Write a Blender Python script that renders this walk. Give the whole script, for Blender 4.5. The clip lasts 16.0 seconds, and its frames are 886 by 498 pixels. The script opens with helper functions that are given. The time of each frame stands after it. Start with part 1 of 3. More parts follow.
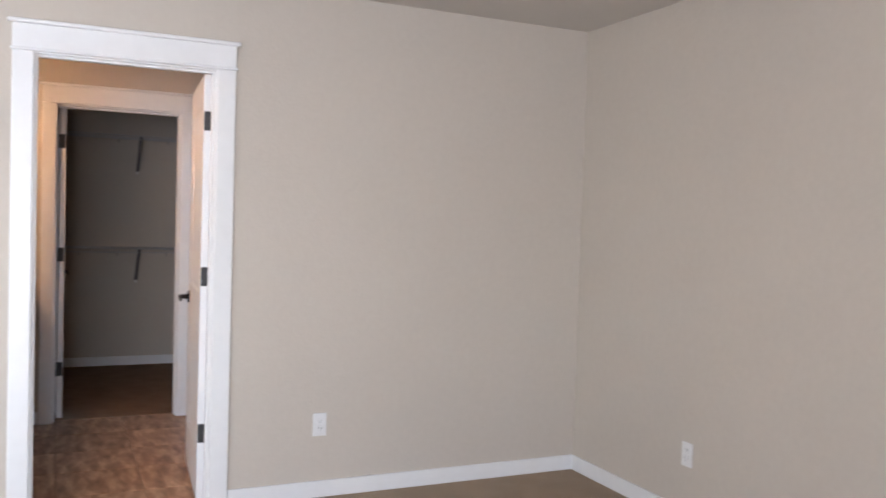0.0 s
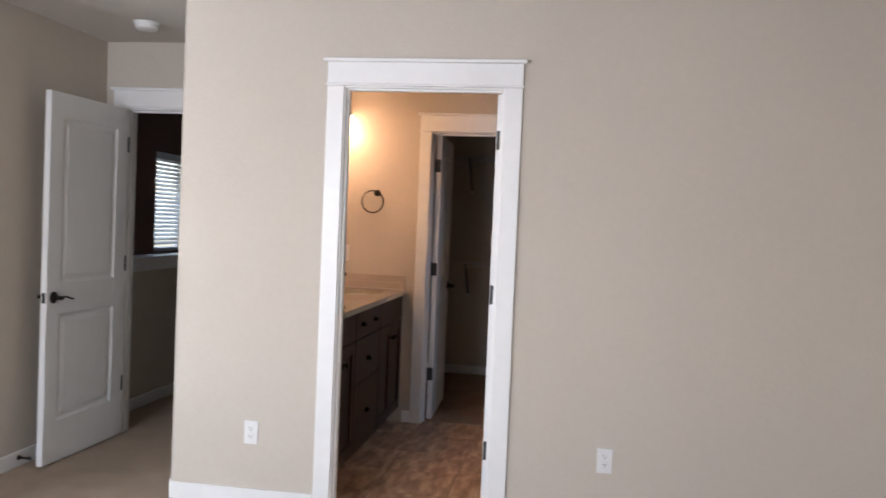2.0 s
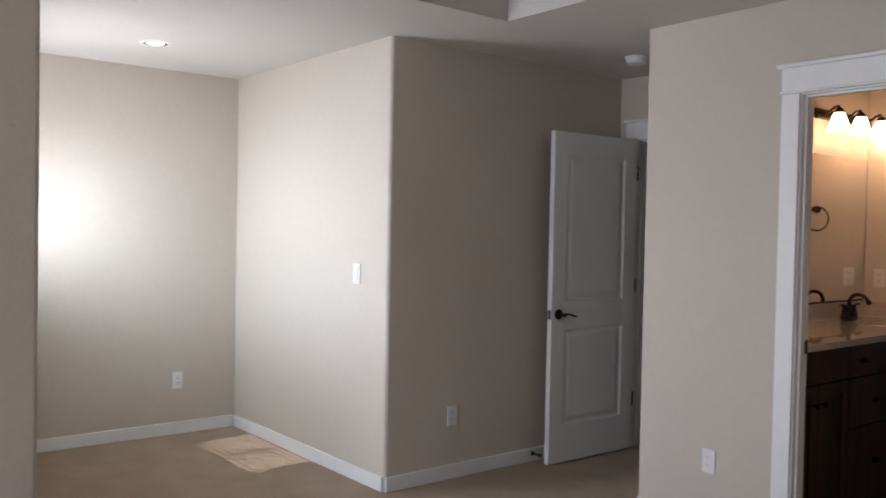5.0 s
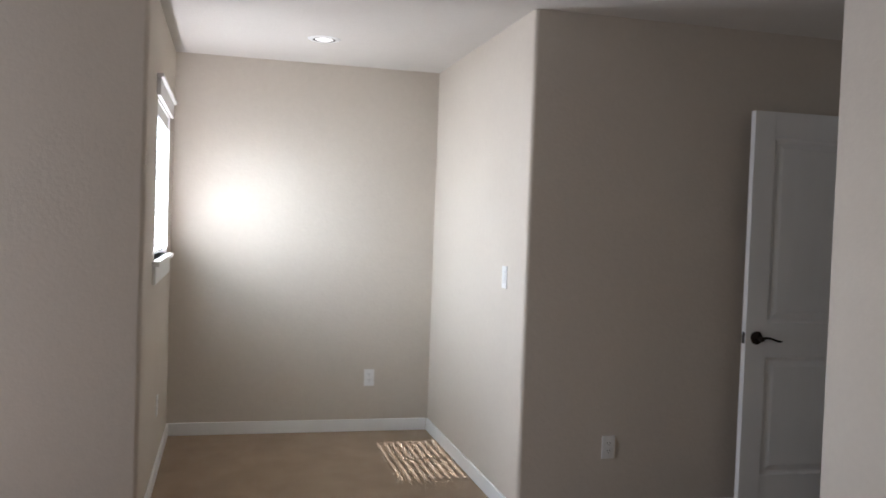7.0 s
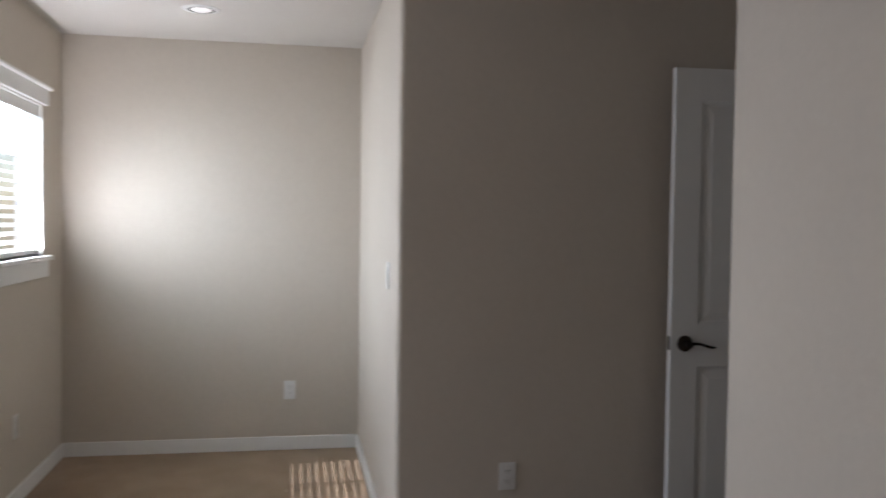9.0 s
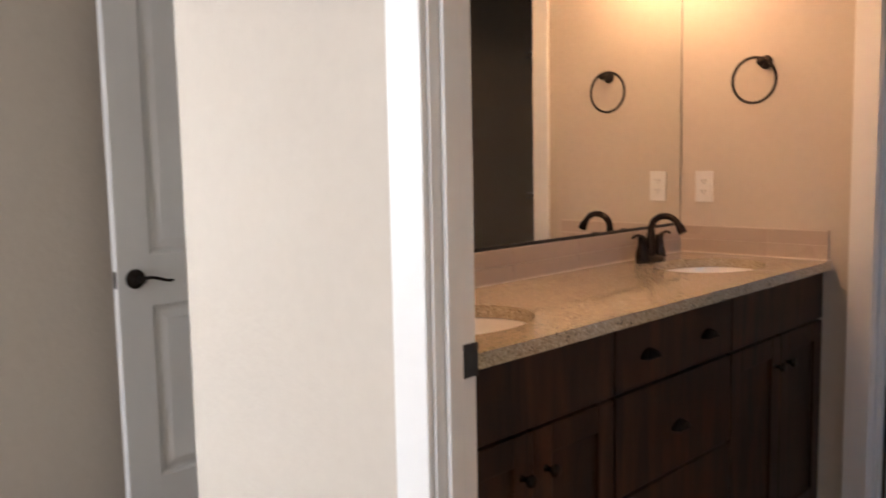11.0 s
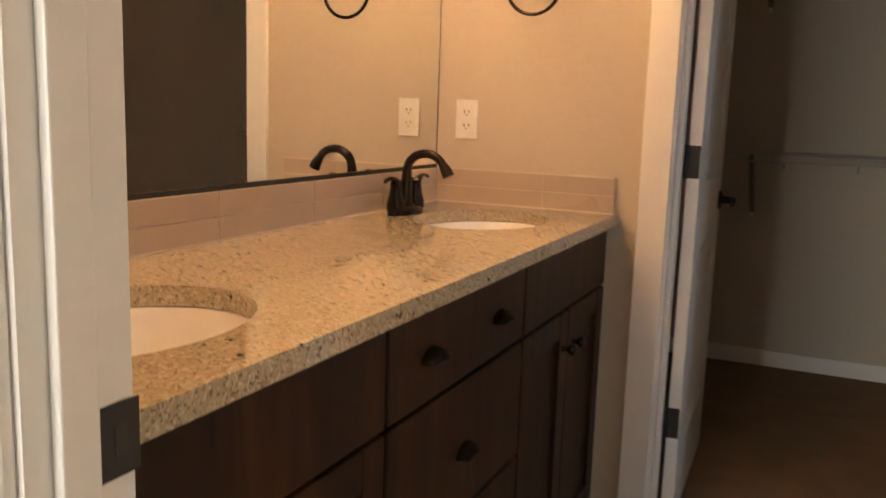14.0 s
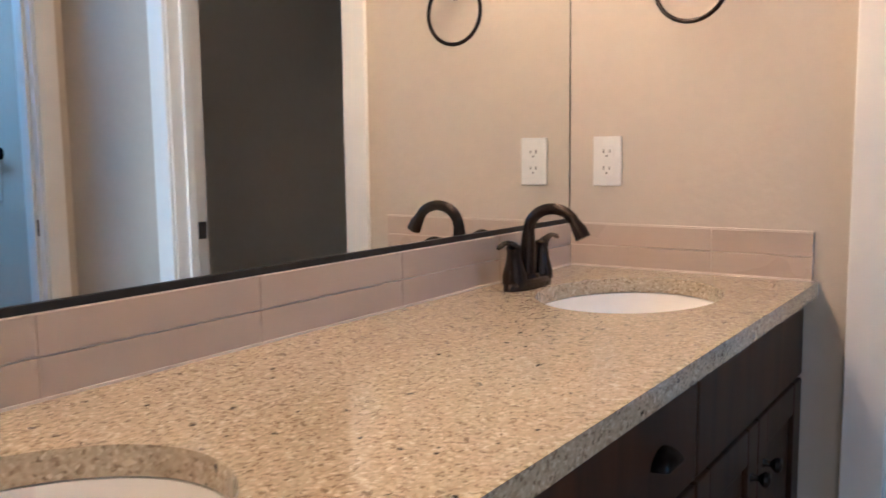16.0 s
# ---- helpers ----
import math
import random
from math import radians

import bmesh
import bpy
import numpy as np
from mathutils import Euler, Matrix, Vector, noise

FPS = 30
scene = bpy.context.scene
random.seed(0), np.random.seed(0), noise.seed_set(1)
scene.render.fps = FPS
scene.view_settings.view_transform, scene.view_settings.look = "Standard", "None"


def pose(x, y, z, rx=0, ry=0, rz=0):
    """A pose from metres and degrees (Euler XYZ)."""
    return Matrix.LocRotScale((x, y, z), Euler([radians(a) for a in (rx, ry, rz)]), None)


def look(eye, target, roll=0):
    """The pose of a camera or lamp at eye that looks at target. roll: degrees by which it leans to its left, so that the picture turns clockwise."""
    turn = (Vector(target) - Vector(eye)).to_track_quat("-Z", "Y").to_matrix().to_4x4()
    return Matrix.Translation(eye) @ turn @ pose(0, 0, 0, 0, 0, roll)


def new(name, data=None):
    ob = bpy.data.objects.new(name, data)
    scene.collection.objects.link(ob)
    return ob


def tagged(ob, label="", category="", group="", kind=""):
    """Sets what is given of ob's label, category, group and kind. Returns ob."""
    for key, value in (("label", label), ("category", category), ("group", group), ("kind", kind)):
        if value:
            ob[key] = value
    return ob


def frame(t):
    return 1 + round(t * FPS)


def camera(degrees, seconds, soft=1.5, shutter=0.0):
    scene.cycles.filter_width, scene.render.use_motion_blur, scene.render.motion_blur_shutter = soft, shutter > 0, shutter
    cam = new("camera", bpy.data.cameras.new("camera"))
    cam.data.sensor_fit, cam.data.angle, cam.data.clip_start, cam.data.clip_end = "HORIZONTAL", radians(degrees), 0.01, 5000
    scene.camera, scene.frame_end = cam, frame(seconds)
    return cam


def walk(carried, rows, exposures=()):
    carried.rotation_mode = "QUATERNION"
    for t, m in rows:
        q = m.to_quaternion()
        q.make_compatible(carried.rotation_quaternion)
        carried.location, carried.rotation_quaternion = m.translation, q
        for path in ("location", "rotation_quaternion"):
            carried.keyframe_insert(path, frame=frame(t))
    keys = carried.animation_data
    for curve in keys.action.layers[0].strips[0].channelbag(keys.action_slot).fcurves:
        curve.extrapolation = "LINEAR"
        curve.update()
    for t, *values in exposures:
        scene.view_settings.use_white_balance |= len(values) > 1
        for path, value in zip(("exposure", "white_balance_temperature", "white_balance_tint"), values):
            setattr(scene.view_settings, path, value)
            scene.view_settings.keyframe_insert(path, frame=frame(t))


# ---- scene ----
cam = camera(55.2, 16.0, shutter=0.4)
EXPOSURES = [(0.0, 1.9, 6250, 18), (2.0, 1.75, 6400, 18), (3.5, 1.2, 6350, 19), (4.5, 0.85, 6300, 19), (7.0, 0.6, 6350, 18), (9.0, 0.3, 6350, 18),
             (10.0, 1.5, 6600, 18), (12.5, 2.05, 7200, 18), (13.5, 2.15, 8300, 15), (14.5, 2.35, 7800, 11), (15.0, 2.45, 5700, 7), (15.5, 2.5, 5200, 5), (16.0, 2.5, 5000, 4)]
PATH = [
    (0, (0.911, -4.013, 1.394), (1.746, -2.197, 1.323), 1.8),
    (0.5, (1.172, -4.014, 1.398), (1.71, -2.089, 1.331), 1.7),
    (1, (1.459, -4.028, 1.406), (1.702, -2.044, 1.334), 2.8),
    (1.5, (1.715, -3.973, 1.394), (1.689, -1.974, 1.326), 2.9),
    (2, (1.938, -3.921, 1.419), (1.63, -1.946, 1.357), 2.4),
    (2.5, (2.165, -3.885, 1.429), (1.598, -1.969, 1.358), 2.4),
    (3, (2.336, -3.874, 1.409), (1.528, -2.047, 1.329), 2.4),
    (3.5, (2.496, -3.861, 1.434), (1.46, -2.152, 1.355), 1.6),
    (4, (2.601, -3.781, 1.445), (1.367, -2.208, 1.383), 1.3),
    (4.5, (2.712, -3.637, 1.44), (1.292, -2.229, 1.386), 1.5),
    (4.7, (2.719, -3.583, 1.434), (1.239, -2.239, 1.384), 1.3),
    (6.8, (2.819, -2.429, 1.446), (0.91, -1.835, 1.378), 2.1),
    (7, (2.799, -2.252, 1.431), (0.862, -1.758, 1.371), 2.1),
    (7.5, (2.775, -1.94, 1.43), (0.795, -1.665, 1.358), 1.8),
    (8, (2.669, -1.687, 1.423), (0.677, -1.521, 1.345), 1.0),
    (8.5, (2.521, -1.471, 1.429), (0.531, -1.283, 1.353), 0.8),
    (9, (2.352, -1.299, 1.403), (0.385, -0.942, 1.34), 0.8),
    (9.5, (2.181, -1.167, 1.367), (0.297, -0.497, 1.33), 1.0),
    (10, (2.023, -1.099, 1.332), (0.278, -0.122, 1.286), 0.4),
    (12.3, (1.586, -0.802, 1.24), (0.74, 0.96, 0.814), 0.6),
    (12.5, (1.541, -0.771, 1.227), (0.773, 1.015, 0.757), 1.1),
    (13, (1.462, -0.684, 1.214), (0.778, 1.126, 0.707), 2.4),
    (13.5, (1.383, -0.54, 1.211), (0.66, 1.278, 0.797), 2.5),
    (14, (1.311, -0.379, 1.203), (0.489, 1.415, 0.88), 1.9),
    (14.5, (1.212, -0.222, 1.2), (0.245, 1.512, 0.956), 1.0),
    (15, (1.158, -0.095, 1.194), (0.029, 1.542, 0.973), 0.2),
    (15.5, (1.115, 0.017, 1.19), (-0.086, 1.6, 0.963), -0.2),
    (16, (1.119, 0.1, 1.204), (-0.011, 1.734, 0.977), -0.7),
]
walk(cam, [(t, look(eye, target, roll)) for t, eye, target, roll in PATH], EXPOSURES)

# ---- world, sun, large lights ----
SUN_DIR = Vector((-0.10, 1.28, -1.21)).normalized()
world = bpy.data.worlds.new("world")
scene.world = world
world.use_nodes = True
wn = world.node_tree.nodes
sky = wn.new("ShaderNodeTexSky")
sky.sky_type, sky.sun_disc = "NISHITA", False
sky.sun_elevation, sky.sun_rotation = radians(43), radians(184)
wn["Background"].inputs["Strength"].default_value = 0.12
world.node_tree.links.new(sky.outputs[0], wn["Background"].inputs["Color"])


def lamp(name, kind, m, energy, colour, size=0.1, size_y=None):
    data = bpy.data.lights.new(name, kind)
    data.energy, data.color = energy, colour
    if kind == "AREA":
        data.shape, data.size, data.size_y = "RECTANGLE", size, size_y or size
    elif kind == "SUN":
        data.angle = radians(size)
    else:
        data.shadow_soft_size = size
    ob = new(name, data)
    ob.matrix_world = m
    return ob


lamp("sun", "SUN", look((0, 0, 0), SUN_DIR), 5.0, (1.0, 0.97, 0.93), 0.35)
lamp("alcove_window_sky", "AREA", look((-2.045, -2.685, 1.6), (-2.045, -1.0, 1.85)), 23, (0.76, 0.92, 1.0), 0.86, 0.76)
lamp("alcove_sill_bounce", "AREA", look((-2.045, -2.606, 1.225), (-2.045, -2.05, 2.05)), 10, (0.95, 0.97, 1.0), 0.86, 0.05)
lamp("south_window_sky", "AREA", look((-0.15, -5.66, 1.35), (0.9, 0, 1.05)), 44, (0.80, 0.90, 1.0), 1.7, 1.4)
lamp("stair_window_sky", "AREA", look((-2.34, 4.8, 1.6), (0, 4.6, 1.2)), 1.1, (0.6, 0.8, 1.0), 1.1, 0.95)
# added blue fill inside the windowless shower room, in place of daylight there
lamp("shower_room_fill", "AREA", look((3.1, 1.2, 2.2), (2.0, 1.45, 0)), 2.6, (0.38, 0.66, 1.0), 0.5, 0.5)

# ---- materials ----


def nodes_of(name):
    m = bpy.data.materials.new(name)
    m.use_nodes = True
    t = m.node_tree
    return m, t, t.nodes["Principled BSDF"]


def simple(name, a, b=None, rough=0.5, metal=0.0, grain=60.0, bump=0.0, bump_scale=400.0, coarse=2.0, detail=4.0, stretch=(1, 1, 1), spec=0.5, per_object=0.0, bump_dist=0.002, rough_var=0.08):
    """Two-scale colour variation between a and b, with a fine relief."""
    m, t, p = nodes_of(name)
    b = b or tuple(c * 0.93 for c in a)
    co = t.nodes.new("ShaderNodeTexCoord")
    mp = t.nodes.new("ShaderNodeMapping")
    mp.inputs["Scale"].default_value = stretch
    t.links.new(co.outputs["Object"], mp.inputs["Vector"])
    n1, n2 = t.nodes.new("ShaderNodeTexNoise"), t.nodes.new("ShaderNodeTexNoise")
    n1.inputs["Scale"].default_value, n2.inputs["Scale"].default_value = coarse, grain
    n1.inputs["Detail"].default_value = n2.inputs["Detail"].default_value = detail
    mx = t.nodes.new("ShaderNodeMath")
    mx.operation = "ADD"
    for n, k in ((n1, 0), (n2, 1)):
        t.links.new(mp.outputs[0], n.inputs["Vector"])
        t.links.new(n.outputs["Fac"], mx.inputs[k])
    r = t.nodes.new("ShaderNodeMapRange")
    r.inputs["From Min"].default_value, r.inputs["From Max"].default_value = 0.75, 1.25
    t.links.new(mx.outputs[0], r.inputs["Value"])
    c = t.nodes.new("ShaderNodeMix")
    c.data_type = "RGBA"
    c.inputs[6].default_value, c.inputs[7].default_value = (*a, 1), (*b, 1)
    t.links.new(r.outputs[0], c.inputs[0])
    out = c.outputs[2]
    if per_object:
        oi = t.nodes.new("ShaderNodeObjectInfo")
        hv = t.nodes.new("ShaderNodeHueSaturation")
        rr = t.nodes.new("ShaderNodeMapRange")
        rr.inputs["To Min"].default_value, rr.inputs["To Max"].default_value = 1 - per_object, 1 + per_object
        t.links.new(oi.outputs["Random"], rr.inputs["Value"])
        t.links.new(rr.outputs[0], hv.inputs["Value"])
        t.links.new(out, hv.inputs["Color"])
        out = hv.outputs[0]
    t.links.new(out, p.inputs["Base Color"])
    rv = t.nodes.new("ShaderNodeMapRange")
    rv.inputs["To Min"].default_value, rv.inputs["To Max"].default_value = max(0.02, rough - rough_var), min(1, rough + rough_var)
    t.links.new(n1.outputs["Fac"], rv.inputs["Value"])
    t.links.new(rv.outputs[0], p.inputs["Roughness"])
    p.inputs["Metallic"].default_value = metal
    p.inputs["Specular IOR Level"].default_value = spec
    if bump:
        bn, bp = t.nodes.new("ShaderNodeTexNoise"), t.nodes.new("ShaderNodeBump")
        bn.inputs["Scale"].default_value, bn.inputs["Detail"].default_value = bump_scale, 3
        bp.inputs["Strength"].default_value, bp.inputs["Distance"].default_value = bump, bump_dist
        t.links.new(mp.outputs[0], bn.inputs["Vector"])
        t.links.new(bn.outputs["Fac"], bp.inputs["Height"])
        t.links.new(bp.outputs[0], p.inputs["Normal"])
    return m


WALL = simple("wall_paint", (0.575, 0.518, 0.447), (0.552, 0.496, 0.427), rough=0.72, bump=0.35, bump_scale=55, grain=30, coarse=1.2, bump_dist=0.003, spec=0.3)
CEIL = simple("ceiling_paint", (0.62, 0.59, 0.55), (0.595, 0.565, 0.525), rough=0.85, bump=0.5, bump_scale=70, spec=0.2, bump_dist=0.003)
ACCENT = simple("accent_wall_paint", (0.20, 0.10, 0.07), (0.18, 0.09, 0.062), rough=0.75, bump=0.3, bump_scale=55)
TRIM = simple("white_trim_paint", (0.82, 0.82, 0.81), (0.79, 0.79, 0.78), rough=0.38, grain=20, bump=0.05, bump_scale=80)
DOOR = simple("white_door_paint", (0.78, 0.78, 0.775), (0.75, 0.75, 0.745), rough=0.42, grain=20, bump=0.12, bump_scale=120, stretch=(1, 1, 0.12))
PLATE = simple("white_plastic", (0.80, 0.80, 0.79), rough=0.3)
SLOT = simple("dark_slot", (0.03, 0.03, 0.03), rough=0.6)
BRONZE = simple("oil_rubbed_bronze", (0.018, 0.012, 0.010), (0.032, 0.021, 0.015), rough=0.24, metal=0.6, grain=90, coarse=9)
BLACK = simple("black_frame", (0.008, 0.008, 0.008), (0.012, 0.012, 0.012), rough=0.55)
HINGE = simple("bronze_hinge", (0.014, 0.013, 0.014), (0.022, 0.020, 0.020), rough=0.5)
WIRE = simple("wire_coating", (0.5, 0.5, 0.5), rough=0.35)
PORCELAIN = simple("white_porcelain", (0.86, 0.85, 0.83), (0.84, 0.83, 0.81), rough=0.12)
SPLASH = simple("beige_tile", (0.52, 0.43, 0.36), (0.49, 0.405, 0.335), rough=0.28, grain=14, coarse=3, per_object=0.03)
GROUT = simple("grout", (0.64, 0.57, 0.50), rough=0.9)
FGROUT = simple("floor_grout", (0.24, 0.175, 0.125), rough=0.9, bump=0.3)
SLAT = simple("white_slat", (0.80, 0.80, 0.78), rough=0.45)
PAPER = simple("paper_tag", (0.75, 0.73, 0.68), rough=0.8)
BRACKET = simple("grey_bracket", (0.20, 0.20, 0.205), (0.17, 0.17, 0.175), rough=0.4, metal=0.3)
NAIL = simple("metal_rail", (0.30, 0.30, 0.31), rough=0.35, metal=0.9)
OUTGROUND = simple("outside_ground", (0.22, 0.21, 0.18), (0.15, 0.17, 0.10), rough=0.95)
BLOCKER = simple("sun_blocker_finish", (0.45, 0.42, 0.36), rough=0.8)


def carpet():
    m = simple("tan_carpet", (0.40, 0.285, 0.185), (0.30, 0.21, 0.132), rough=0.98, grain=260, coarse=5, bump=1.0, bump_scale=330, spec=0.05, bump_dist=0.006)
    t = m.node_tree
    p = t.nodes["Principled BSDF"]
    p.inputs["Sheen Weight"].default_value = 0.25
    return m


def stone():
    """Speckled quartz: fine grains of tan, cream, brown and near-black."""
    m, t, p = nodes_of("speckled_quartz")
    co = t.nodes.new("ShaderNodeTexCoord")
    v1, v2, n = t.nodes.new("ShaderNodeTexVoronoi"), t.nodes.new("ShaderNodeTexVoronoi"), t.nodes.new("ShaderNodeTexNoise")
    v1.inputs["Scale"].default_value, v2.inputs["Scale"].default_value = 260, 170
    n.inputs["Scale"].default_value, n.inputs["Detail"].default_value = 150, 5
    warp = t.nodes.new("ShaderNodeTexNoise")
    warp.inputs["Scale"].default_value = 60
    add = t.nodes.new("ShaderNodeVectorMath")
    add.operation = "MULTIPLY_ADD"
    add.inputs[1].default_value = (0.012, 0.012, 0.012)
    t.links.new(co.outputs["Object"], warp.inputs["Vector"])
    t.links.new(warp.outputs["Color"], add.inputs[0])
    t.links.new(co.outputs["Object"], add.inputs[2])
    for q in (v1, v2, n):
        t.links.new(add.outputs[0], q.inputs["Vector"])
    sep = t.nodes.new("ShaderNodeSeparateColor")
    t.links.new(v1.outputs["Color"], sep.inputs[0])
    ramp = t.nodes.new("ShaderNodeValToRGB")
    e = ramp.color_ramp.elements
    e[0].position, e[0].color = 0.0, (0.24, 0.19, 0.13, 1)
    e[1].position, e[1].color = 1.0, (0.74, 0.66, 0.51, 1)
    for pos, col in ((0.10, (0.36, 0.29, 0.20, 1)), (0.2, (0.47, 0.395, 0.28, 1)), (0.55, (0.53, 0.45, 0.325, 1)), (0.85, (0.61, 0.52, 0.38, 1))):
        s = e.new(pos)
        s.color = col
    t.links.new(sep.outputs[0], ramp.inputs[0])
    sep2 = t.nodes.new("ShaderNodeSeparateColor")
    t.links.new(v2.outputs["Color"], sep2.inputs[0])
    less = t.nodes.new("ShaderNodeMath")
    less.operation = "LESS_THAN"
    less.inputs[1].default_value = 0.004
    t.links.new(sep2.outputs[1], less.inputs[0])
    mix = t.nodes.new("ShaderNodeMix")
    mix.data_type = "RGBA"
    mix.inputs[7].default_value = (0.05, 0.035, 0.022, 1)
    t.links.new(less.outputs[0], mix.inputs[0])
    t.links.new(ramp.outputs[0], mix.inputs[6])
    soft = t.nodes.new("ShaderNodeMix")
    soft.data_type, soft.blend_type = "RGBA", "MULTIPLY"
    soft.inputs[0].default_value = 0.3
    t.links.new(mix.outputs[2], soft.inputs[6])
    t.links.new(n.outputs["Fac"], soft.inputs[7])
    t.links.new(soft.outputs[2], p.inputs["Base Color"])
    p.inputs["Roughness"].default_value = 0.05
    p.inputs["Coat Weight"].default_value = 0.2
    p.inputs["Coat Roughness"].default_value = 0.02
    return m


def wood():
    """Dark-stained knotty alder."""
    m, t, p = nodes_of("dark_stained_alder")
    co, mp = t.nodes.new("ShaderNodeTexCoord"), t.nodes.new("ShaderNodeMapping")
    mp.inputs["Scale"].default_value = (6, 6, 0.9)
    n1, n2 = t.nodes.new("ShaderNodeTexNoise"), t.nodes.new("ShaderNodeTexNoise")
    n1.inputs["Scale"].default_value, n1.inputs["Detail"].default_value, n1.inputs["Distortion"].default_value = 2.2, 7, 1.2
    n2.inputs["Scale"].default_value, n2.inputs["Detail"].default_value = 3.5, 3
    t.links.new(co.outputs["Object"], mp.inputs["Vector"])
    t.links.new(mp.outputs[0], n1.inputs["Vector"])
    t.links.new(co.outputs["Object"], n2.inputs["Vector"])
    ramp = t.nodes.new("ShaderNodeValToRGB")
    e = ramp.color_ramp.elements
    e[0].position, e[0].color = 0.3, (0.012, 0.006, 0.003, 1)
    e[1].position, e[1].color = 0.72, (0.090, 0.034, 0.013, 1)
    t.links.new(n1.outputs["Fac"], ramp.inputs[0])
    mix = t.nodes.new("ShaderNodeMix")
    mix.data_type, mix.blend_type = "RGBA", "MULTIPLY"
    mix.inputs[0].default_value = 0.7
    t.links.new(ramp.outputs[0], mix.inputs[6])
    t.links.new(n2.outputs["Fac"], mix.inputs[7])
    t.links.new(mix.outputs[2], p.inputs["Base Color"])
    p.inputs["Roughness"].default_value = 0.42
    p.inputs["Specular IOR Level"].default_value = 0.25
    bp = t.nodes.new("ShaderNodeBump")
    bp.inputs["Strength"].default_value, bp.inputs["Distance"].default_value = 0.12, 0.002
    t.links.new(n1.outputs["Fac"], bp.inputs["Height"])
    t.links.new(bp.outputs[0], p.inputs["Normal"])
    return m


def slate():
    """Brown stone-look floor tile with diagonal streaks."""
    m, t, p = nodes_of("brown_stone_tile")
    co, mp = t.nodes.new("ShaderNodeTexCoord"), t.nodes.new("ShaderNodeMapping")
    oi = t.nodes.new("ShaderNodeObjectInfo")
    mp.inputs["Rotation"].default_value = (0, 0, radians(35))
    mp.inputs["Scale"].default_value = (17, 5, 5)
    off = t.nodes.new("ShaderNodeVectorMath")
    off.operation = "MULTIPLY_ADD"
    off.inputs[1].default_value = (17, 31, 5)
    t.links.new(oi.outputs["Random"], off.inputs[0])
    t.links.new(co.outputs["Object"], mp.inputs["Vector"])
    t.links.new(mp.outputs[0], off.inputs[2])
    n1, n2 = t.nodes.new("ShaderNodeTexNoise"), t.nodes.new("ShaderNodeTexNoise")
    n1.inputs["Scale"].default_value, n1.inputs["Detail"].default_value, n1.inputs["Distortion"].default_value = 1.1, 8, 0.3
    n2.inputs["Scale"].default_value, n2.inputs["Detail"].default_value = 0.5, 3
    t.links.new(off.outputs[0], n1.inputs["Vector"])
    t.links.new(off.outputs[0], n2.inputs["Vector"])
    ramp = t.nodes.new("ShaderNodeValToRGB")
    e = ramp.color_ramp.elements
    e[0].position, e[0].color = 0.28, (0.15, 0.078, 0.045, 1)
    e[1].position, e[1].color = 0.75, (0.66, 0.45, 0.30, 1)
    s = e.new(0.5)
    s.color = (0.38, 0.225, 0.135, 1)
    t.links.new(n1.outputs["Fac"], ramp.inputs[0])
    hv, rr = t.nodes.new("ShaderNodeHueSaturation"), t.nodes.new("ShaderNodeMapRange")
    rr.inputs["To Min"].default_value, rr.inputs["To Max"].default_value = 0.82, 1.15
    t.links.new(oi.outputs["Random"], rr.inputs["Value"])
    t.links.new(rr.outputs[0], hv.inputs["Value"])
    t.links.new(ramp.outputs[0], hv.inputs["Color"])
    t.links.new(hv.outputs[0], p.inputs["Base Color"])
    p.inputs["Roughness"].default_value = 0.42
    bp = t.nodes.new("ShaderNodeBump")
    bp.inputs["Strength"].default_value, bp.inputs["Distance"].default_value = 0.25, 0.003
    t.links.new(n1.outputs["Fac"], bp.inputs["Height"])
    t.links.new(bp.outputs[0], p.inputs["Normal"])
    return m


def glow(name, colour, strength, base=(0.85, 0.85, 0.85)):
    m, t, p = nodes_of(name)
    p.inputs["Base Color"].default_value = (*base, 1)
    p.inputs["Emission Color"].default_value = (*colour, 1)
    p.inputs["Emission Strength"].default_value = strength
    p.inputs["Roughness"].default_value = 0.35
    return m


def clear(name, tint, rough=0.0):
    m, t, p = nodes_of(name)
    p.inputs["Base Color"].default_value = (*tint, 1)
    p.inputs["Transmission Weight"].default_value = 1.0
    p.inputs["Roughness"].default_value = rough
    p.inputs["IOR"].default_value = 1.02
    return m


def silver():
    m, t, p = nodes_of("mirror_silver")
    p.inputs["Base Color"].default_value = (0.90, 0.92, 0.90, 1)
    p.inputs["Metallic"].default_value = 1.0
    p.inputs["Roughness"].default_value = 0.005
    return m


CLOSET_CARPET = simple("brown_closet_carpet", (0.33, 0.225, 0.15), (0.25, 0.165, 0.108), rough=0.98, grain=240, coarse=6, bump=0.9, bump_scale=320, spec=0.05, bump_dist=0.005)
CARPET, STONE, WOOD, SLATE, MIRROR = carpet(), stone(), wood(), slate(), silver()
GLASS = clear("window_glass", (0.97, 0.98, 0.98))
FROST = clear("shower_glass", (0.62, 0.80, 0.90), 0.25)
SHADE = glow("lit_frosted_glass", (1.0, 0.60, 0.33), 2.6)
CANLENS = glow("can_lamp_lens", (1.0, 0.95, 0.88), 0.35)

# ---- mesh helpers ----


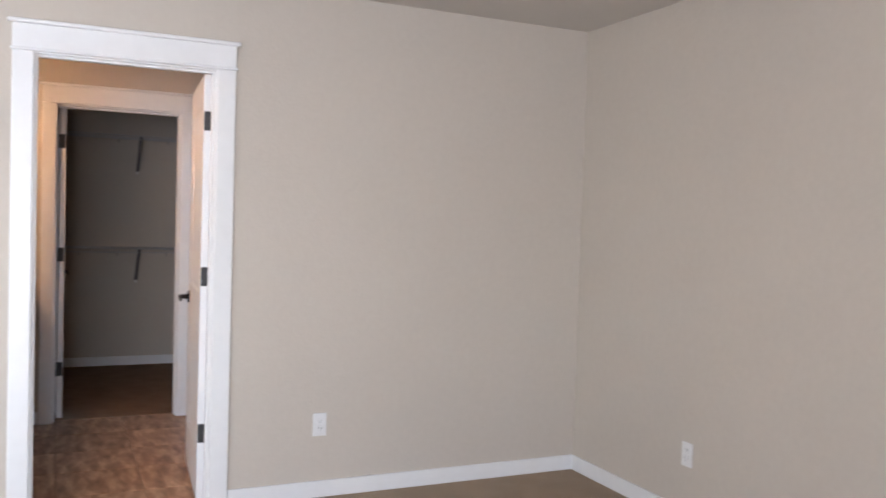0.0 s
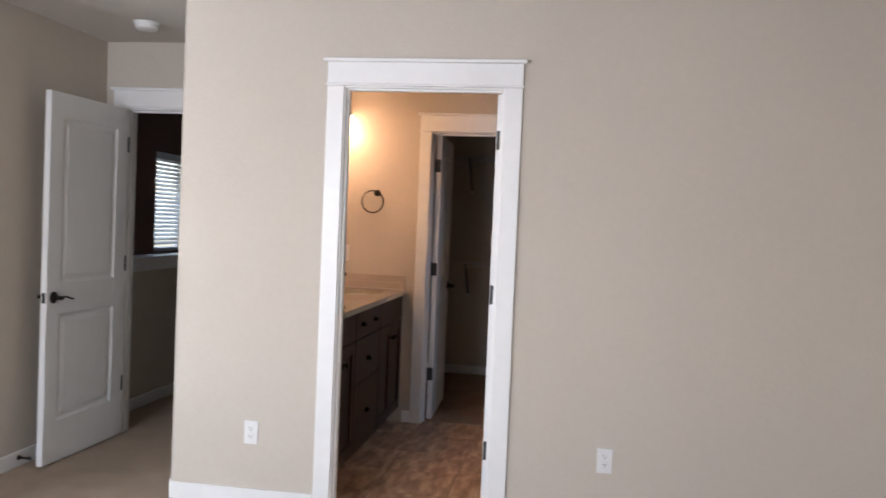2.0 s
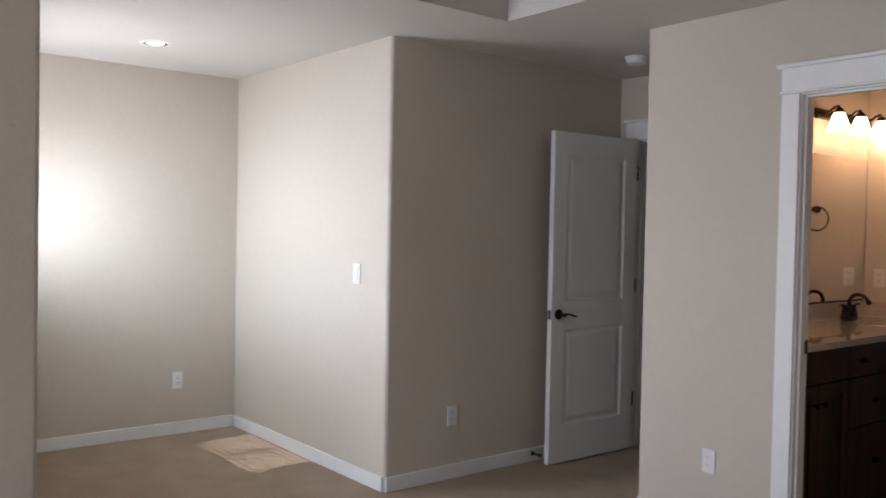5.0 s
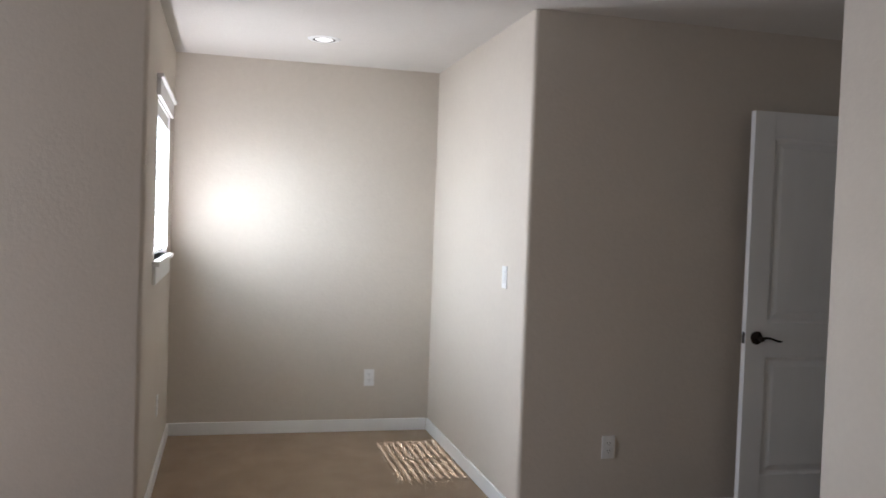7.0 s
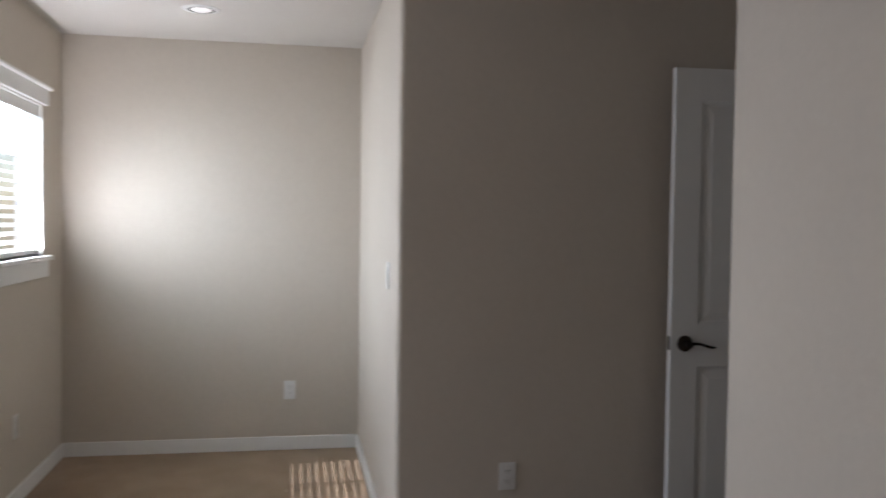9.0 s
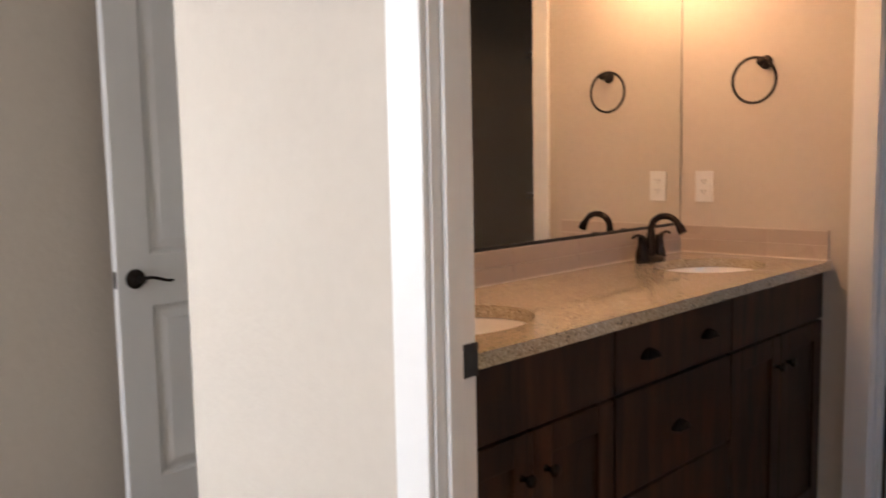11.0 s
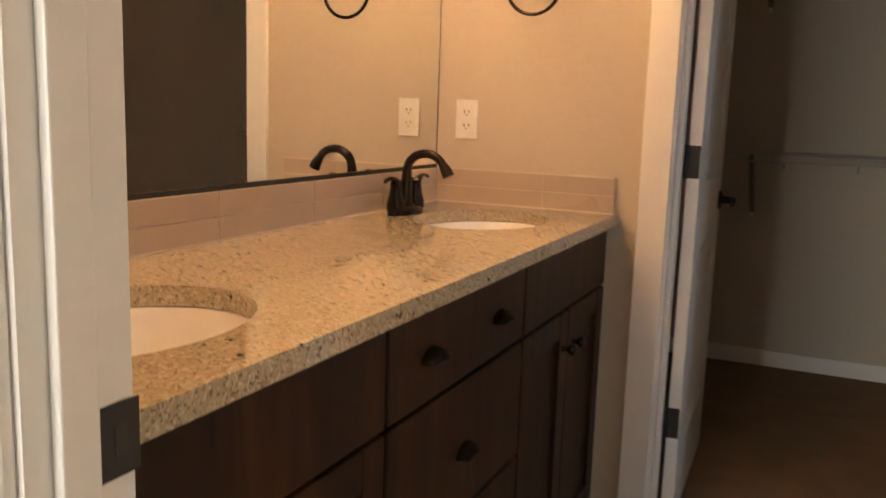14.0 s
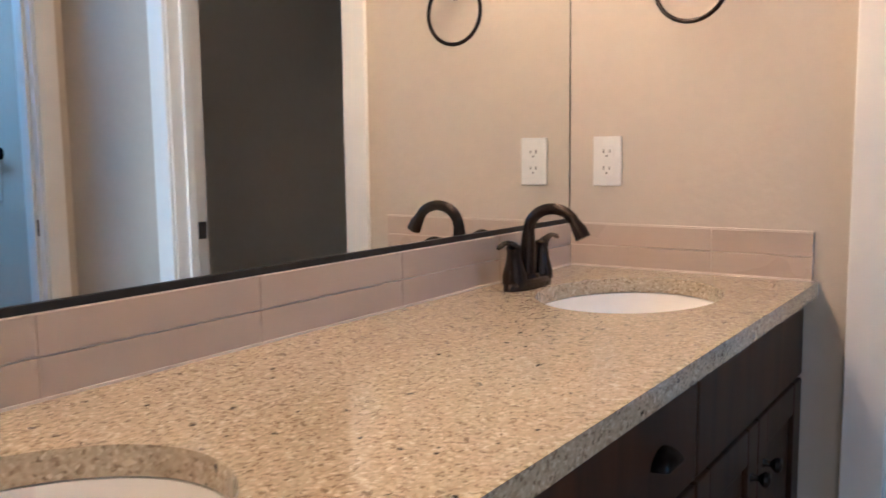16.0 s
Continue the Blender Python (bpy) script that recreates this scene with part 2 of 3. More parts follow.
def link(name, bm, mat, parent=None, label="", smooth=False):
    me = bpy.data.meshes.new(name)
    bmesh.ops.recalc_face_normals(bm, faces=bm.faces)
    if smooth:
        for f in bm.faces:
            f.smooth = True
        for e in bm.edges:
            if len(e.link_faces) == 2 and e.calc_face_angle(0) > 0.7:
                e.smooth = False
    bm.to_mesh(me)
    bm.free()
    me.materials.append(mat)
    ob = new(name, me)
    if parent:
        ob.parent = parent
    if label:
        ob["label"] = label
    return ob


def part(name, bm, mat, parent, label="", smooth=False):
    return link(name, bm, mat, parent, label, smooth)


def thing(name, m, label, category, group="", kind=""):
    ob = new(name)
    ob.empty_display_size = 0.05
    ob.matrix_world = m
    return tagged(ob, label, category, group, kind)


def structure(name, bm, mat, label, category, smooth=False):
    return tagged(link(name, bm, mat, None, "", smooth), label, category, "", "structure")


def add_box(bm, x0, x1, y0, y1, z0, z1, bevel=0.0, segs=2):
    r = bmesh.ops.create_cube(bm, size=1, matrix=Matrix.Translation(((x0 + x1) / 2, (y0 + y1) / 2, (z0 + z1) / 2)) @ Matrix.Diagonal((x1 - x0, y1 - y0, z1 - z0, 1)))
    if bevel:
        edges = {e for v in r["verts"] for e in v.link_edges}
        bmesh.ops.bevel(bm, geom=list(edges), offset=bevel, segments=segs, profile=0.5, affect="EDGES")
    return bm


def box(*a, **k):
    return add_box(bmesh.new(), *a, **k)


def boxes(rows, bevel=0.0):
    bm = bmesh.new()
    for r in rows:
        add_box(bm, *r, bevel=bevel)
    return bm


def prism(bm, pts, z0, z1):
    lo = [bm.verts.new((x, y, z0)) for x, y in pts]
    hi = [bm.verts.new((x, y, z1)) for x, y in pts]
    n = len(pts)
    for i in range(n):
        bm.faces.new((lo[i], lo[(i + 1) % n], hi[(i + 1) % n], hi[i]))
    bm.faces.new(lo[::-1])
    bm.faces.new(hi)
    return bm


def rounded(x0, x1, y0, y1, corners, r=0.022, n=6):
    """A rectangle's outline, counter-clockwise, with the corners in the set rounded: sw, se, ne, nw."""
    out = []
    for key, cx, cy, sx, sy, a in (("sw", x0, y0, 1, 1, 180), ("se", x1, y0, -1, 1, 270), ("ne", x1, y1, -1, -1, 0), ("nw", x0, y1, 1, -1, 90)):
        if key in corners:
            for i in range(n + 1):
                th = radians(a + 90 * i / n)
                out.append((cx + sx * r + r * math.cos(th), cy + sy * r + r * math.sin(th)))
        else:
            out.append((cx, cy))
    return out


def lathe(bm, profile, n=20, m=Matrix()):
    """Turns (radius, height) pairs about z."""
    rings = []
    for r, z in profile:
        rings.append([bm.verts.new(m @ Vector((max(r, 1e-4) * math.cos(2 * math.pi * i / n), max(r, 1e-4) * math.sin(2 * math.pi * i / n), z))) for i in range(n)])
    for a, b in zip(rings, rings[1:]):
        for i in range(n):
            bm.faces.new((a[i], a[(i + 1) % n], b[(i + 1) % n], b[i]))
    bm.faces.new(rings[0][::-1])
    bm.faces.new(rings[-1])
    return bm


def tube(bm, pts, radii, n=10, flat=1.0):
    """A round bar along pts; radii one number or one for each point."""
    pts = [Vector(p) for p in pts]
    if not hasattr(radii, "__len__"):
        radii = [radii] * len(pts)
    rings = []
    side = None
    for i, p in enumerate(pts):
        d = (pts[min(i + 1, len(pts) - 1)] - pts[max(i - 1, 0)]).normalized()
        ref = Vector((0, 0, 1)) if abs(d.z) < 0.9 else Vector((1, 0, 0))
        if side is None:
            side = d.cross(ref).normalized()
        side = (side - d * side.dot(d)).normalized()
        up = side.cross(d)
        rings.append([bm.verts.new(p + radii[i] * (math.cos(2 * math.pi * k / n) * side + flat * math.sin(2 * math.pi * k / n) * up)) for k in range(n)])
    for a, b in zip(rings, rings[1:]):
        for k in range(n):
            bm.faces.new((a[k], a[(k + 1) % n], b[(k + 1) % n], b[k]))
    bm.faces.new(rings[0][::-1])
    bm.faces.new(rings[-1])
    return bm


# ---- walls, floors, ceilings ----
H = 2.46
BX = 0.217    # west face of the bathroom
BF = 1.930    # far wall of the bathroom
XR = 2.28     # east face of the bathroom
CB = 4.00     # back of the closet
BE = 3.605    # east wall of the bedroom

bm = prism(bmesh.new(), rounded(0, BX, 0, 1.14, {"sw"}), 0, H)
add_box(bm, BX, 0.818, 0, 0.096, 0, H)
add_box(bm, 0.818, 1.592, 0, 0.096, 2.055, H)
add_box(bm, 1.592, 4.0, 0, 0.096, 0, H)
structure("wall_north", bm, WALL, "beige painted wall with a bathroom doorway", "wall", True)
structure("wall_east", box(BE, BE + 0.14, -5.7, 0, 0, H + 0.4), WALL, "plain beige painted bedroom wall", "wall")
structure("wall_south", boxes([(-1.19, -1.0, -5.72, -5.6, 0, H + 0.4), (0.7, BE, -5.72, -5.6, 0, H + 0.4), (-1.0, 0.7, -5.72, -5.6, 0, 0.65), (-1.0, 0.7, -5.72, -5.6, 2.05, H + 0.4)]), WALL, "beige painted wall with a window opening", "wall")
bm = prism(bmesh.new(), rounded(-1.19, -1.055, -5.6, -2.6, {"ne"}), 0, H)
structure("wall_west", bm, WALL, "beige painted wall with a rounded corner", "wall", True)
structure("wall_window", boxes([(-3.03, -2.49, -2.74, -2.6, 0, H), (-1.60, -1.19, -2.74, -2.6, 0, H), (-2.49, -1.60, -2.74, -2.6, 0, 1.195), (-2.49, -1.60, -2.74, -2.6, 1.995, H)]), WALL, "beige alcove wall with a small window", "wall")
structure("wall_alcove_end", box(-3.03, -2.883, -2.6, -0.872, 0, H), WALL, "beige painted end wall of the alcove", "wall")
bm = prism(bmesh.new(), rounded(-1.13, -1.005, -0.872, 1.14, {"se"}), 0, H)
add_box(bm, -3.03, -1.13, -0.872, -0.75, 0, H)
structure("wall_passage", bm, WALL, "beige wall with a rounded outer corner", "wall", True)
structure("wall_passage_end", boxes([(-1.005, -0.872, 1.02, 1.14, 0, H), (-0.098, 0, 1.02, 1.14, 0, H), (-0.872, -0.098, 1.02, 1.14, 2.055, H)]), WALL, "beige wall around the entry doorway", "wall")
# landing and stairwell beyond the entry door
structure("wall_landing_east", box(0.0, 0.05, 1.14, 6.0, 0, H), WALL, "plain beige landing wall", "wall")
structure("wall_landing_north", box(-2.42, 0.12, 6.0, 6.12, -0.4, H), ACCENT, "dark red-brown painted wall", "wall")
structure("wall_stair", boxes([(-2.42, -2.3, -0.75, 4.15, -0.4, H), (-2.42, -2.3, 5.45, 6.0, -0.4, H), (-2.42, -2.3, 4.15, 5.45, -0.4, 1.0), (-2.42, -2.3, 4.15, 5.45, 2.02, H)]), ACCENT, "dark red-brown stairwell wall with a window", "wall")
structure("half_wall", box(-1.24, -1.12, 1.14, 6.0, -0.4, 1.05), WALL, "beige half wall along the stairwell", "half wall")
structure("half_wall_cap", boxes([(-1.27, -1.09, 1.14, 6.0, 1.05, 1.085), (-1.115, -1.10, 1.14, 6.0, 0.985, 1.05)], 0.004), TRIM, "white painted cap of the half wall", "trim")
structure("stair_floor", box(-2.3, -1.24, -0.75, 6.0, -0.45, -0.4), CARPET, "tan carpet of the stairwell", "floor")
# bathroom, shower room and closet
structure("wall_bath_west", box(0.05, BX, 1.14, BF + 0.12, 0, H), WALL, "beige bathroom wall behind the vanity", "wall")
structure("wall_bath_far", boxes([(BX, 0.908, BF, BF + 0.12, 0, H), (0.908, 1.690, BF, BF + 0.12, 2.055, H), (1.690, 3.9, BF, BF + 0.12, 0, H)]), WALL, "beige bathroom wall with a closet doorway", "wall")
structure("wall_bath_east", boxes([(XR, XR + 0.11, 0.096, 1.03, 0, H), (XR, XR + 0.11, 1.82, BF, 0, H), (XR, XR + 0.11, 1.03, 1.82, 2.055, H)]), WALL, "beige bathroom wall with a shower room doorway", "wall")
structure("wall_shower_end", box(3.9, 4.0, 0.096, BF + 0.12, 0, H), WALL, "plain wall of the shower room", "wall")
structure("wall_closet_west", box(0.165, 0.285, BF + 0.12, CB, 0, H), WALL, "beige closet side wall", "wall")
structure("wall_closet_back", box(0.165, 2.5, CB, CB + 0.12, 0, H), WALL, "beige closet back wall", "wall")
structure("wall_closet_east", box(2.38, 2.5, BF + 0.12, CB, 0, H), WALL, "beige closet side wall", "wall")
# ceilings
TX0, TX1, TY0, TY1 = -0.36, 2.95, -4.95, -0.635
structure("ceiling", boxes([
    (-1.19, TX0, -5.72, 0.12, H, H + 0.1), (TX1, BE + 0.14, -5.72, 0.12, H, H + 0.1), (TX0, TX1, -5.72, TY0, H, H + 0.1), (TX0, TX1, TY1, 0.12, H, H + 0.1),
    (-3.03, -1.19, -2.74, 0.12, H, H + 0.1), (-2.42, 0.12, 0.12, 6.12, H, H + 0.1), (0.12, 4.0, 0.12, CB + 0.12, H, H + 0.1),
    (TX0 - 0.08, TX0, TY0, TY1, H + 0.1, H + 0.32), (TX1, TX1 + 0.08, TY0, TY1, H + 0.1, H + 0.32), (TX0, TX1, TY0 - 0.08, TY0, H + 0.1, H + 0.32), (TX0, TX1, TY1, TY1 + 0.08, H + 0.1, H + 0.32),
    (TX0 - 0.08, TX1 + 0.08, TY0 - 0.08, TY1 + 0.08, H + 0.32, H + 0.42)]), CEIL, "beige textured ceiling with a raised tray", "ceiling")
# floors
structure("floor", boxes([(-1.19, BE, -5.6, 0.03, -0.06, 0), (-3.03, -1.19, -2.6, -0.75, -0.06, 0), (-1.12, 0, 0.03, 6.0, -0.06, 0)]), CARPET, "tan cut-pile bedroom carpet", "carpet")
bath_floor = structure("floor_bath", box(BX, 4.0, 0.03, BF + 0.07, -0.06, -0.003), FGROUT, "brown stone-look tile floor", "floor")
structure("floor_closet", box(0.285, 2.38, BF + 0.07, CB, -0.06, 0.004), CLOSET_CARPET, "brown low-pile closet carpet", "carpet")
# outside
structure("ground", box(-60, 60, -80, 60, -3.2, -3.0), OUTGROUND, "dry ground outside the house", "ground")
# unseen slab, added and sized to keep high sun off the upper window
structure("sun_blocker", boxes([(-4.2, -0.9, -3.55, -2.74, 2.62, 2.74), (-4.2, -0.9, -3.57, -3.55, 2.55, 2.76)]), BLOCKER, "unseen slab added above the alcove window to block high sun", "roof")


def baseboard(x0, y0, x1, y1, nx, ny):
    """A run along a wall from (x0, y0) to (x1, y1); (nx, ny) points into the room."""
    t = 0.013
    bm = bmesh.new()
    add_box(bm, min(x0, x1, x0 + nx * t, x1 + nx * t), max(x0, x1, x0 + nx * t, x1 + nx * t), min(y0, y1, y0 + ny * t, y1 + ny * t), max(y0, y1, y0 + ny * t, y1 + ny * t), 0.0, 0.083, bevel=0.004)
    structure("baseboard", bm, TRIM, "white painted baseboard", "baseboard")


for run in ((0.004, 0, 0.737, 0, 0, -1), (1.670, 0, BE, 0, 0, -1), (BE, -5.6, BE, -0.013, -1, 0), (-1.055, -5.6, -1.055, -2.62, 1, 0),
            (-2.883, -2.6, -1.06, -2.6, 0, 1), (-2.883, -2.587, -2.883, -0.885, 1, 0), (-2.87, -0.872, -1.02, -0.872, 0, -1),
            (-1.005, -0.87, -1.005, 1.02, 1, 0), (0, 0.02, 0, 1.02, -1, 0), (-1.12, 1.14, -1.12, 6, 1, 0), (-1.1, 6, 0, 6, 0, -1),
            (0.777, BF, 0.832, BF, 0, -1), (1.768, BF, XR, BF, 0, -1), (0.285, CB, 2.38, CB, 0, -1), (0.285, BF + 0.15, 0.285, CB - 0.013, 1, 0),
            (2.38, BF + 0.15, 2.38, CB - 0.013, -1, 0), (XR, 0.12, XR, 0.95, -1, 0), (2.55, BF, 3.9, BF, 0, -1)):
    baseboard(*run)


def doorway(name, m, width, depth, label, sides=(-1, 1), strike=None, height=2.042, cw=0.08):
    """White jamb and craftsman casing; local x across from the left jamb face, y into the wall, opening from (0, 0)."""
    root = thing(name, m, label, "door frame", "", "structure")
    j = 0.012
    part("jamb", box(-j, 0, -0.002, depth + 0.002, 0, height + j), TRIM, root)
    part("jamb", box(width, width + j, -0.002, depth + 0.002, 0, height + j), TRIM, root)
    part("head_jamb", box(0, width, -0.002, depth + 0.002, height, height + j), TRIM, root)
    s0 = depth - 0.075
    part("door_stop", boxes([(0, 0.011, s0, s0 + 0.035, 0, height), (width - 0.011, width, s0, s0 + 0.035, 0, height), (0.011, width - 0.011, s0, s0 + 0.035, height - 0.011, height)], 0.002), TRIM, root)
    for s in sides:
        f = -0.002 if s < 0 else depth + 0.002

        def yy(a, b):
            return (f - b, f - a) if s < 0 else (f + a, f + b)
        for x0, x1 in ((-0.006 - cw, -0.006), (width + 0.006, width + 0.006 + cw)):
            bm = box(x0, x1, *yy(0, 0.014), 0, height + 0.006, bevel=0.003)
            part("side_casing", bm, TRIM, root)
        part("fillet", box(-0.014 - cw, width + 0.014 + cw, *yy(0, 0.022), height + 0.006, height + 0.019, bevel=0.005), TRIM, root)
        part("head_casing", box(-0.006 - cw, width + 0.006 + cw, *yy(0, 0.016), height + 0.019, height + 0.118, bevel=0.002), TRIM, root)
        part("crown", box(-0.024 - cw, width + 0.024 + cw, *yy(0, 0.034), height + 0.118, height + 0.136, bevel=0.006), TRIM, root)
    if strike:
        x, y, z, d = strike
        sp = part("strike_plate", box(min(x, x + d * 0.003), max(x, x + d * 0.003), y - 0.018, y + 0.024, z - 0.03, z + 0.03, bevel=0.001), HINGE, root, "dark bronze strike plate")
        part("latch_hole", box(min(x, x + d * 0.0036), max(x, x + d * 0.0036), y - 0.002, y + 0.010, z - 0.012, z + 0.012), SLOT, sp)
    return root


doorway("doorway_bath", pose(0.830, 0, 0), 0.750, 0.096, "white craftsman door casing around the bathroom doorway", sides=(-1,), cw=0.083, strike=(0, 0.078, 0.945, 1))
doorway("doorway_closet", pose(0.920, BF, 0), 0.758, 0.12, "white craftsman door casing around the closet doorway", strike=(0.758, 0.097, 0.945, -1))
doorway("doorway_entry", pose(-0.86, 1.02, 0), 0.75, 0.12, "white craftsman door casing around the entry doorway")
doorway("doorway_shower", pose(XR, 1.808, 0, 0, 0, -90), 0.766, 0.11, "white casing around the shower room doorway", strike=(0, 0.045, 0.945, 1))


def door(name, m, width, label, lever_z=0.925, hinge_edge=-1, height=2.038):
    """A white moulded two-panel leaf: local x from the hinge edge, thickness along y from 0 to 0.035, both faces panelled."""
    root = thing(name, m, label, "door")
    T = 0.035
    s, z0 = 0.115, 0.012
    rails = ((z0, 0.24), (0.83, 1.0), (height - 0.13, height))
    bm = boxes([(0, s, 0, T, z0, height), (width - s, width, 0, T, z0, height)], 0.0015)
    for a, b in rails:
        add_box(bm, s - 0.001, width - s + 0.001, 0.0006, T - 0.0006, a, b)
    slab = part("slab", bm, DOOR, root)
    for a, b in ((0.24, 0.83), (1.0, height - 0.13)):
        for face in (0, 1):
            bm = bmesh.new()
            rings = []
            for inset, dep in ((0, 0.0005), (0.012, 0.009), (0.022, 0.010), (0.05, 0.003)):
                y = dep if face == 0 else T - dep
                rings.append([bm.verts.new(c) for c in ((s + inset, y, a + inset), (width - s - inset, y, a + inset), (width - s - inset, y, b - inset), (s + inset, y, b - inset))])
            for p, q in zip(rings, rings[1:]):
                for i in range(4):
                    bm.faces.new((p[i], p[(i + 1) % 4], q[(i + 1) % 4], q[i]))
            bm.faces.new(rings[-1])
            part("panel", bm, DOOR, slab)
    bx = width - 0.06
    for face in (-1, 1):
        y = 0 if face < 0 else T
        mm = Matrix.Translation((bx, y, lever_z)) @ pose(0, 0, 0, 90 if face < 0 else -90)
        handle = part("rosette", lathe(bmesh.new(), [(0.033, 0), (0.033, 0.004), (0.027, 0.010), (0.014, 0.013), (0.011, 0.045), (0.012, 0.055), (0.006, 0.058)], 24, mm), BRONZE, root, "oil-rubbed bronze lever handle", True)
        pts = [(bx - 0.115 * k + 0.005, y + face * (0.048 + 0.004 * math.sin(k * 3)), lever_z + 0.007 * math.sin(k * 5.2) - 0.004 * k) for k in [i / 9 for i in range(10)]]
        part("lever", tube(bmesh.new(), pts, [0.011, 0.010, 0.009, 0.008, 0.008, 0.008, 0.008, 0.008, 0.008, 0.005], 10, 0.7), BRONZE, handle, "", True)
    part("latch_plate", box(width - 0.0005, width + 0.001, 0.006, T - 0.006, lever_z - 0.028, lever_z + 0.028), HINGE, root)
    for z in (0.335, 1.085, 1.82):
        hg = part("hinge", box(-0.0018, 0.0006, 0.002, T - 0.002, z - 0.045, z + 0.045, bevel=0.0006), HINGE, root, "dark bronze hinge")
        ky = T + 0.004 if hinge_edge > 0 else -0.004
        part("knuckle", lathe(bmesh.new(), [(0.004, z - 0.048), (0.0062, z - 0.045), (0.0062, z + 0.045), (0.004, z + 0.048)], 12, Matrix.Translation((-0.002, ky, 0))), HINGE, hg, "", True)
    return root


# leaf poses: hinge edge, then turn so that local x runs along the open leaf
door("bathroom_door", Matrix.Translation((1.579, 0.100, 0)) @ pose(0, 0, 0, 0, 0, 86.0), 0.736, "white two-panel bathroom door standing open", hinge_edge=-1)
door("closet_door", Matrix.Translation((0.975, BF + 0.095, 0)) @ pose(0, 0, 0, 0, 0, 92.2), 0.755, "white two-panel closet door standing open", hinge_edge=1)
door("entry_door", Matrix.Translation((-0.832, 0.985, 0)) @ pose(0, 0, 0, 0, 0, -90.9) @ Matrix.Translation((0, -0.035, 0)), 0.762, "white two-panel entry door standing open", hinge_edge=1)


def duplex(m, label="white duplex outlet with cover plate", group="wall outlets"):
    """Cover plate with two receptacles; local z out of the wall, y up."""
    root = thing("outlet", m, label, "outlet", group)
    plate = part("cover_plate", box(-0.035, 0.035, -0.057, 0.057, 0, 0.006, bevel=0.0025), PLATE, root)
    for s in (-1, 1):
        r = part("receptacle", box(-0.017, 0.017, s * 0.0195 - 0.0135, s * 0.0195 + 0.0135, 0.006, 0.0078, bevel=0.0007), PLATE, root)
        part("slots", boxes([(-0.0085, -0.006, s * 0.0195 - 0.001, s * 0.0195 + 0.008, 0.0076, 0.0082), (0.006, 0.0085, s * 0.0195, s * 0.0195 + 0.007, 0.0076, 0.0082), (-0.002, 0.002, s * 0.0195 - 0.0095, s * 0.0195 - 0.0055, 0.0076, 0.0082)]), SLOT, r)
    part("screw", lathe(bmesh.new(), [(0.003, 0.006), (0.003, 0.0072), (0.001, 0.0078)], 10), PLATE, plate)
    return root


SOUTHFACE, EASTFACE, WESTFACE, NORTHFACE = pose(0, 0, 0, 90), pose(0, 0, 0, 90, 0, 90), pose(0, 0, 0, 90, 0, -90), pose(0, 0, 0, 90, 0, 180)
T3 = Matrix.Translation
duplex(T3((0.417, 0, 0.358)) @ SOUTHFACE)
duplex(T3((2.115, 0, 0.362)) @ SOUTHFACE)
duplex(T3((-1.005, -0.408, 0.362)) @ EASTFACE)
duplex(T3((-2.883, -1.29, 0.366)) @ EASTFACE)
duplex(T3((BE, -0.95, 0.335)) @ WESTFACE)
duplex(T3((-2.02, -2.6, 0.385)) @ NORTHFACE)
duplex(T3((0.318, BF, 1.179)) @ SOUTHFACE, "white duplex outlet on the wall beside the vanity mirror")

sw = thing("light_switch", T3((-1.31, -0.872, 1.169)) @ SOUTHFACE, "white rocker light switch on the alcove wall", "switch")
part("cover_plate", box(-0.035, 0.035, -0.057, 0.057, 0, 0.006, bevel=0.0025), PLATE, sw)
part("rocker", box(-0.0165, 0.0165, -0.033, 0.033, 0.006, 0.010, bevel=0.002), PLATE, sw)

sm = thing("smoke_detector", T3((-0.468, 0.50, H)), "white round smoke detector on the ceiling", "smoke detector")
part("base", lathe(bmesh.new(), [(0.070, 0), (0.070, -0.010), (0.066, -0.014)][::-1], 32), PLATE, sm, "", True)
part("cover", lathe(bmesh.new(), [(0.062, -0.012), (0.060, -0.034), (0.050, -0.042), (0.02, -0.044)][::-1], 32), PLATE, sm, "", True)

can = thing("recessed_light", T3((-2.108, -1.746, H)), "white recessed can light in the alcove ceiling", "ceiling light")
part("trim_ring", lathe(bmesh.new(), [(0.068, 0.0), (0.066, -0.006), (0.090, -0.004), (0.095, 0.0)], 36), PLATE, can, "", True)
part("baffle", lathe(bmesh.new(), [(0.067, -0.003), (0.055, -0.0025), (0.052, -0.001)], 36), SLOT, can)
part("lens", lathe(bmesh.new(), [(0.053, -0.004), (0.03, -0.012), (0.01, -0.015)][::-1], 30), CANLENS, can, "", True)


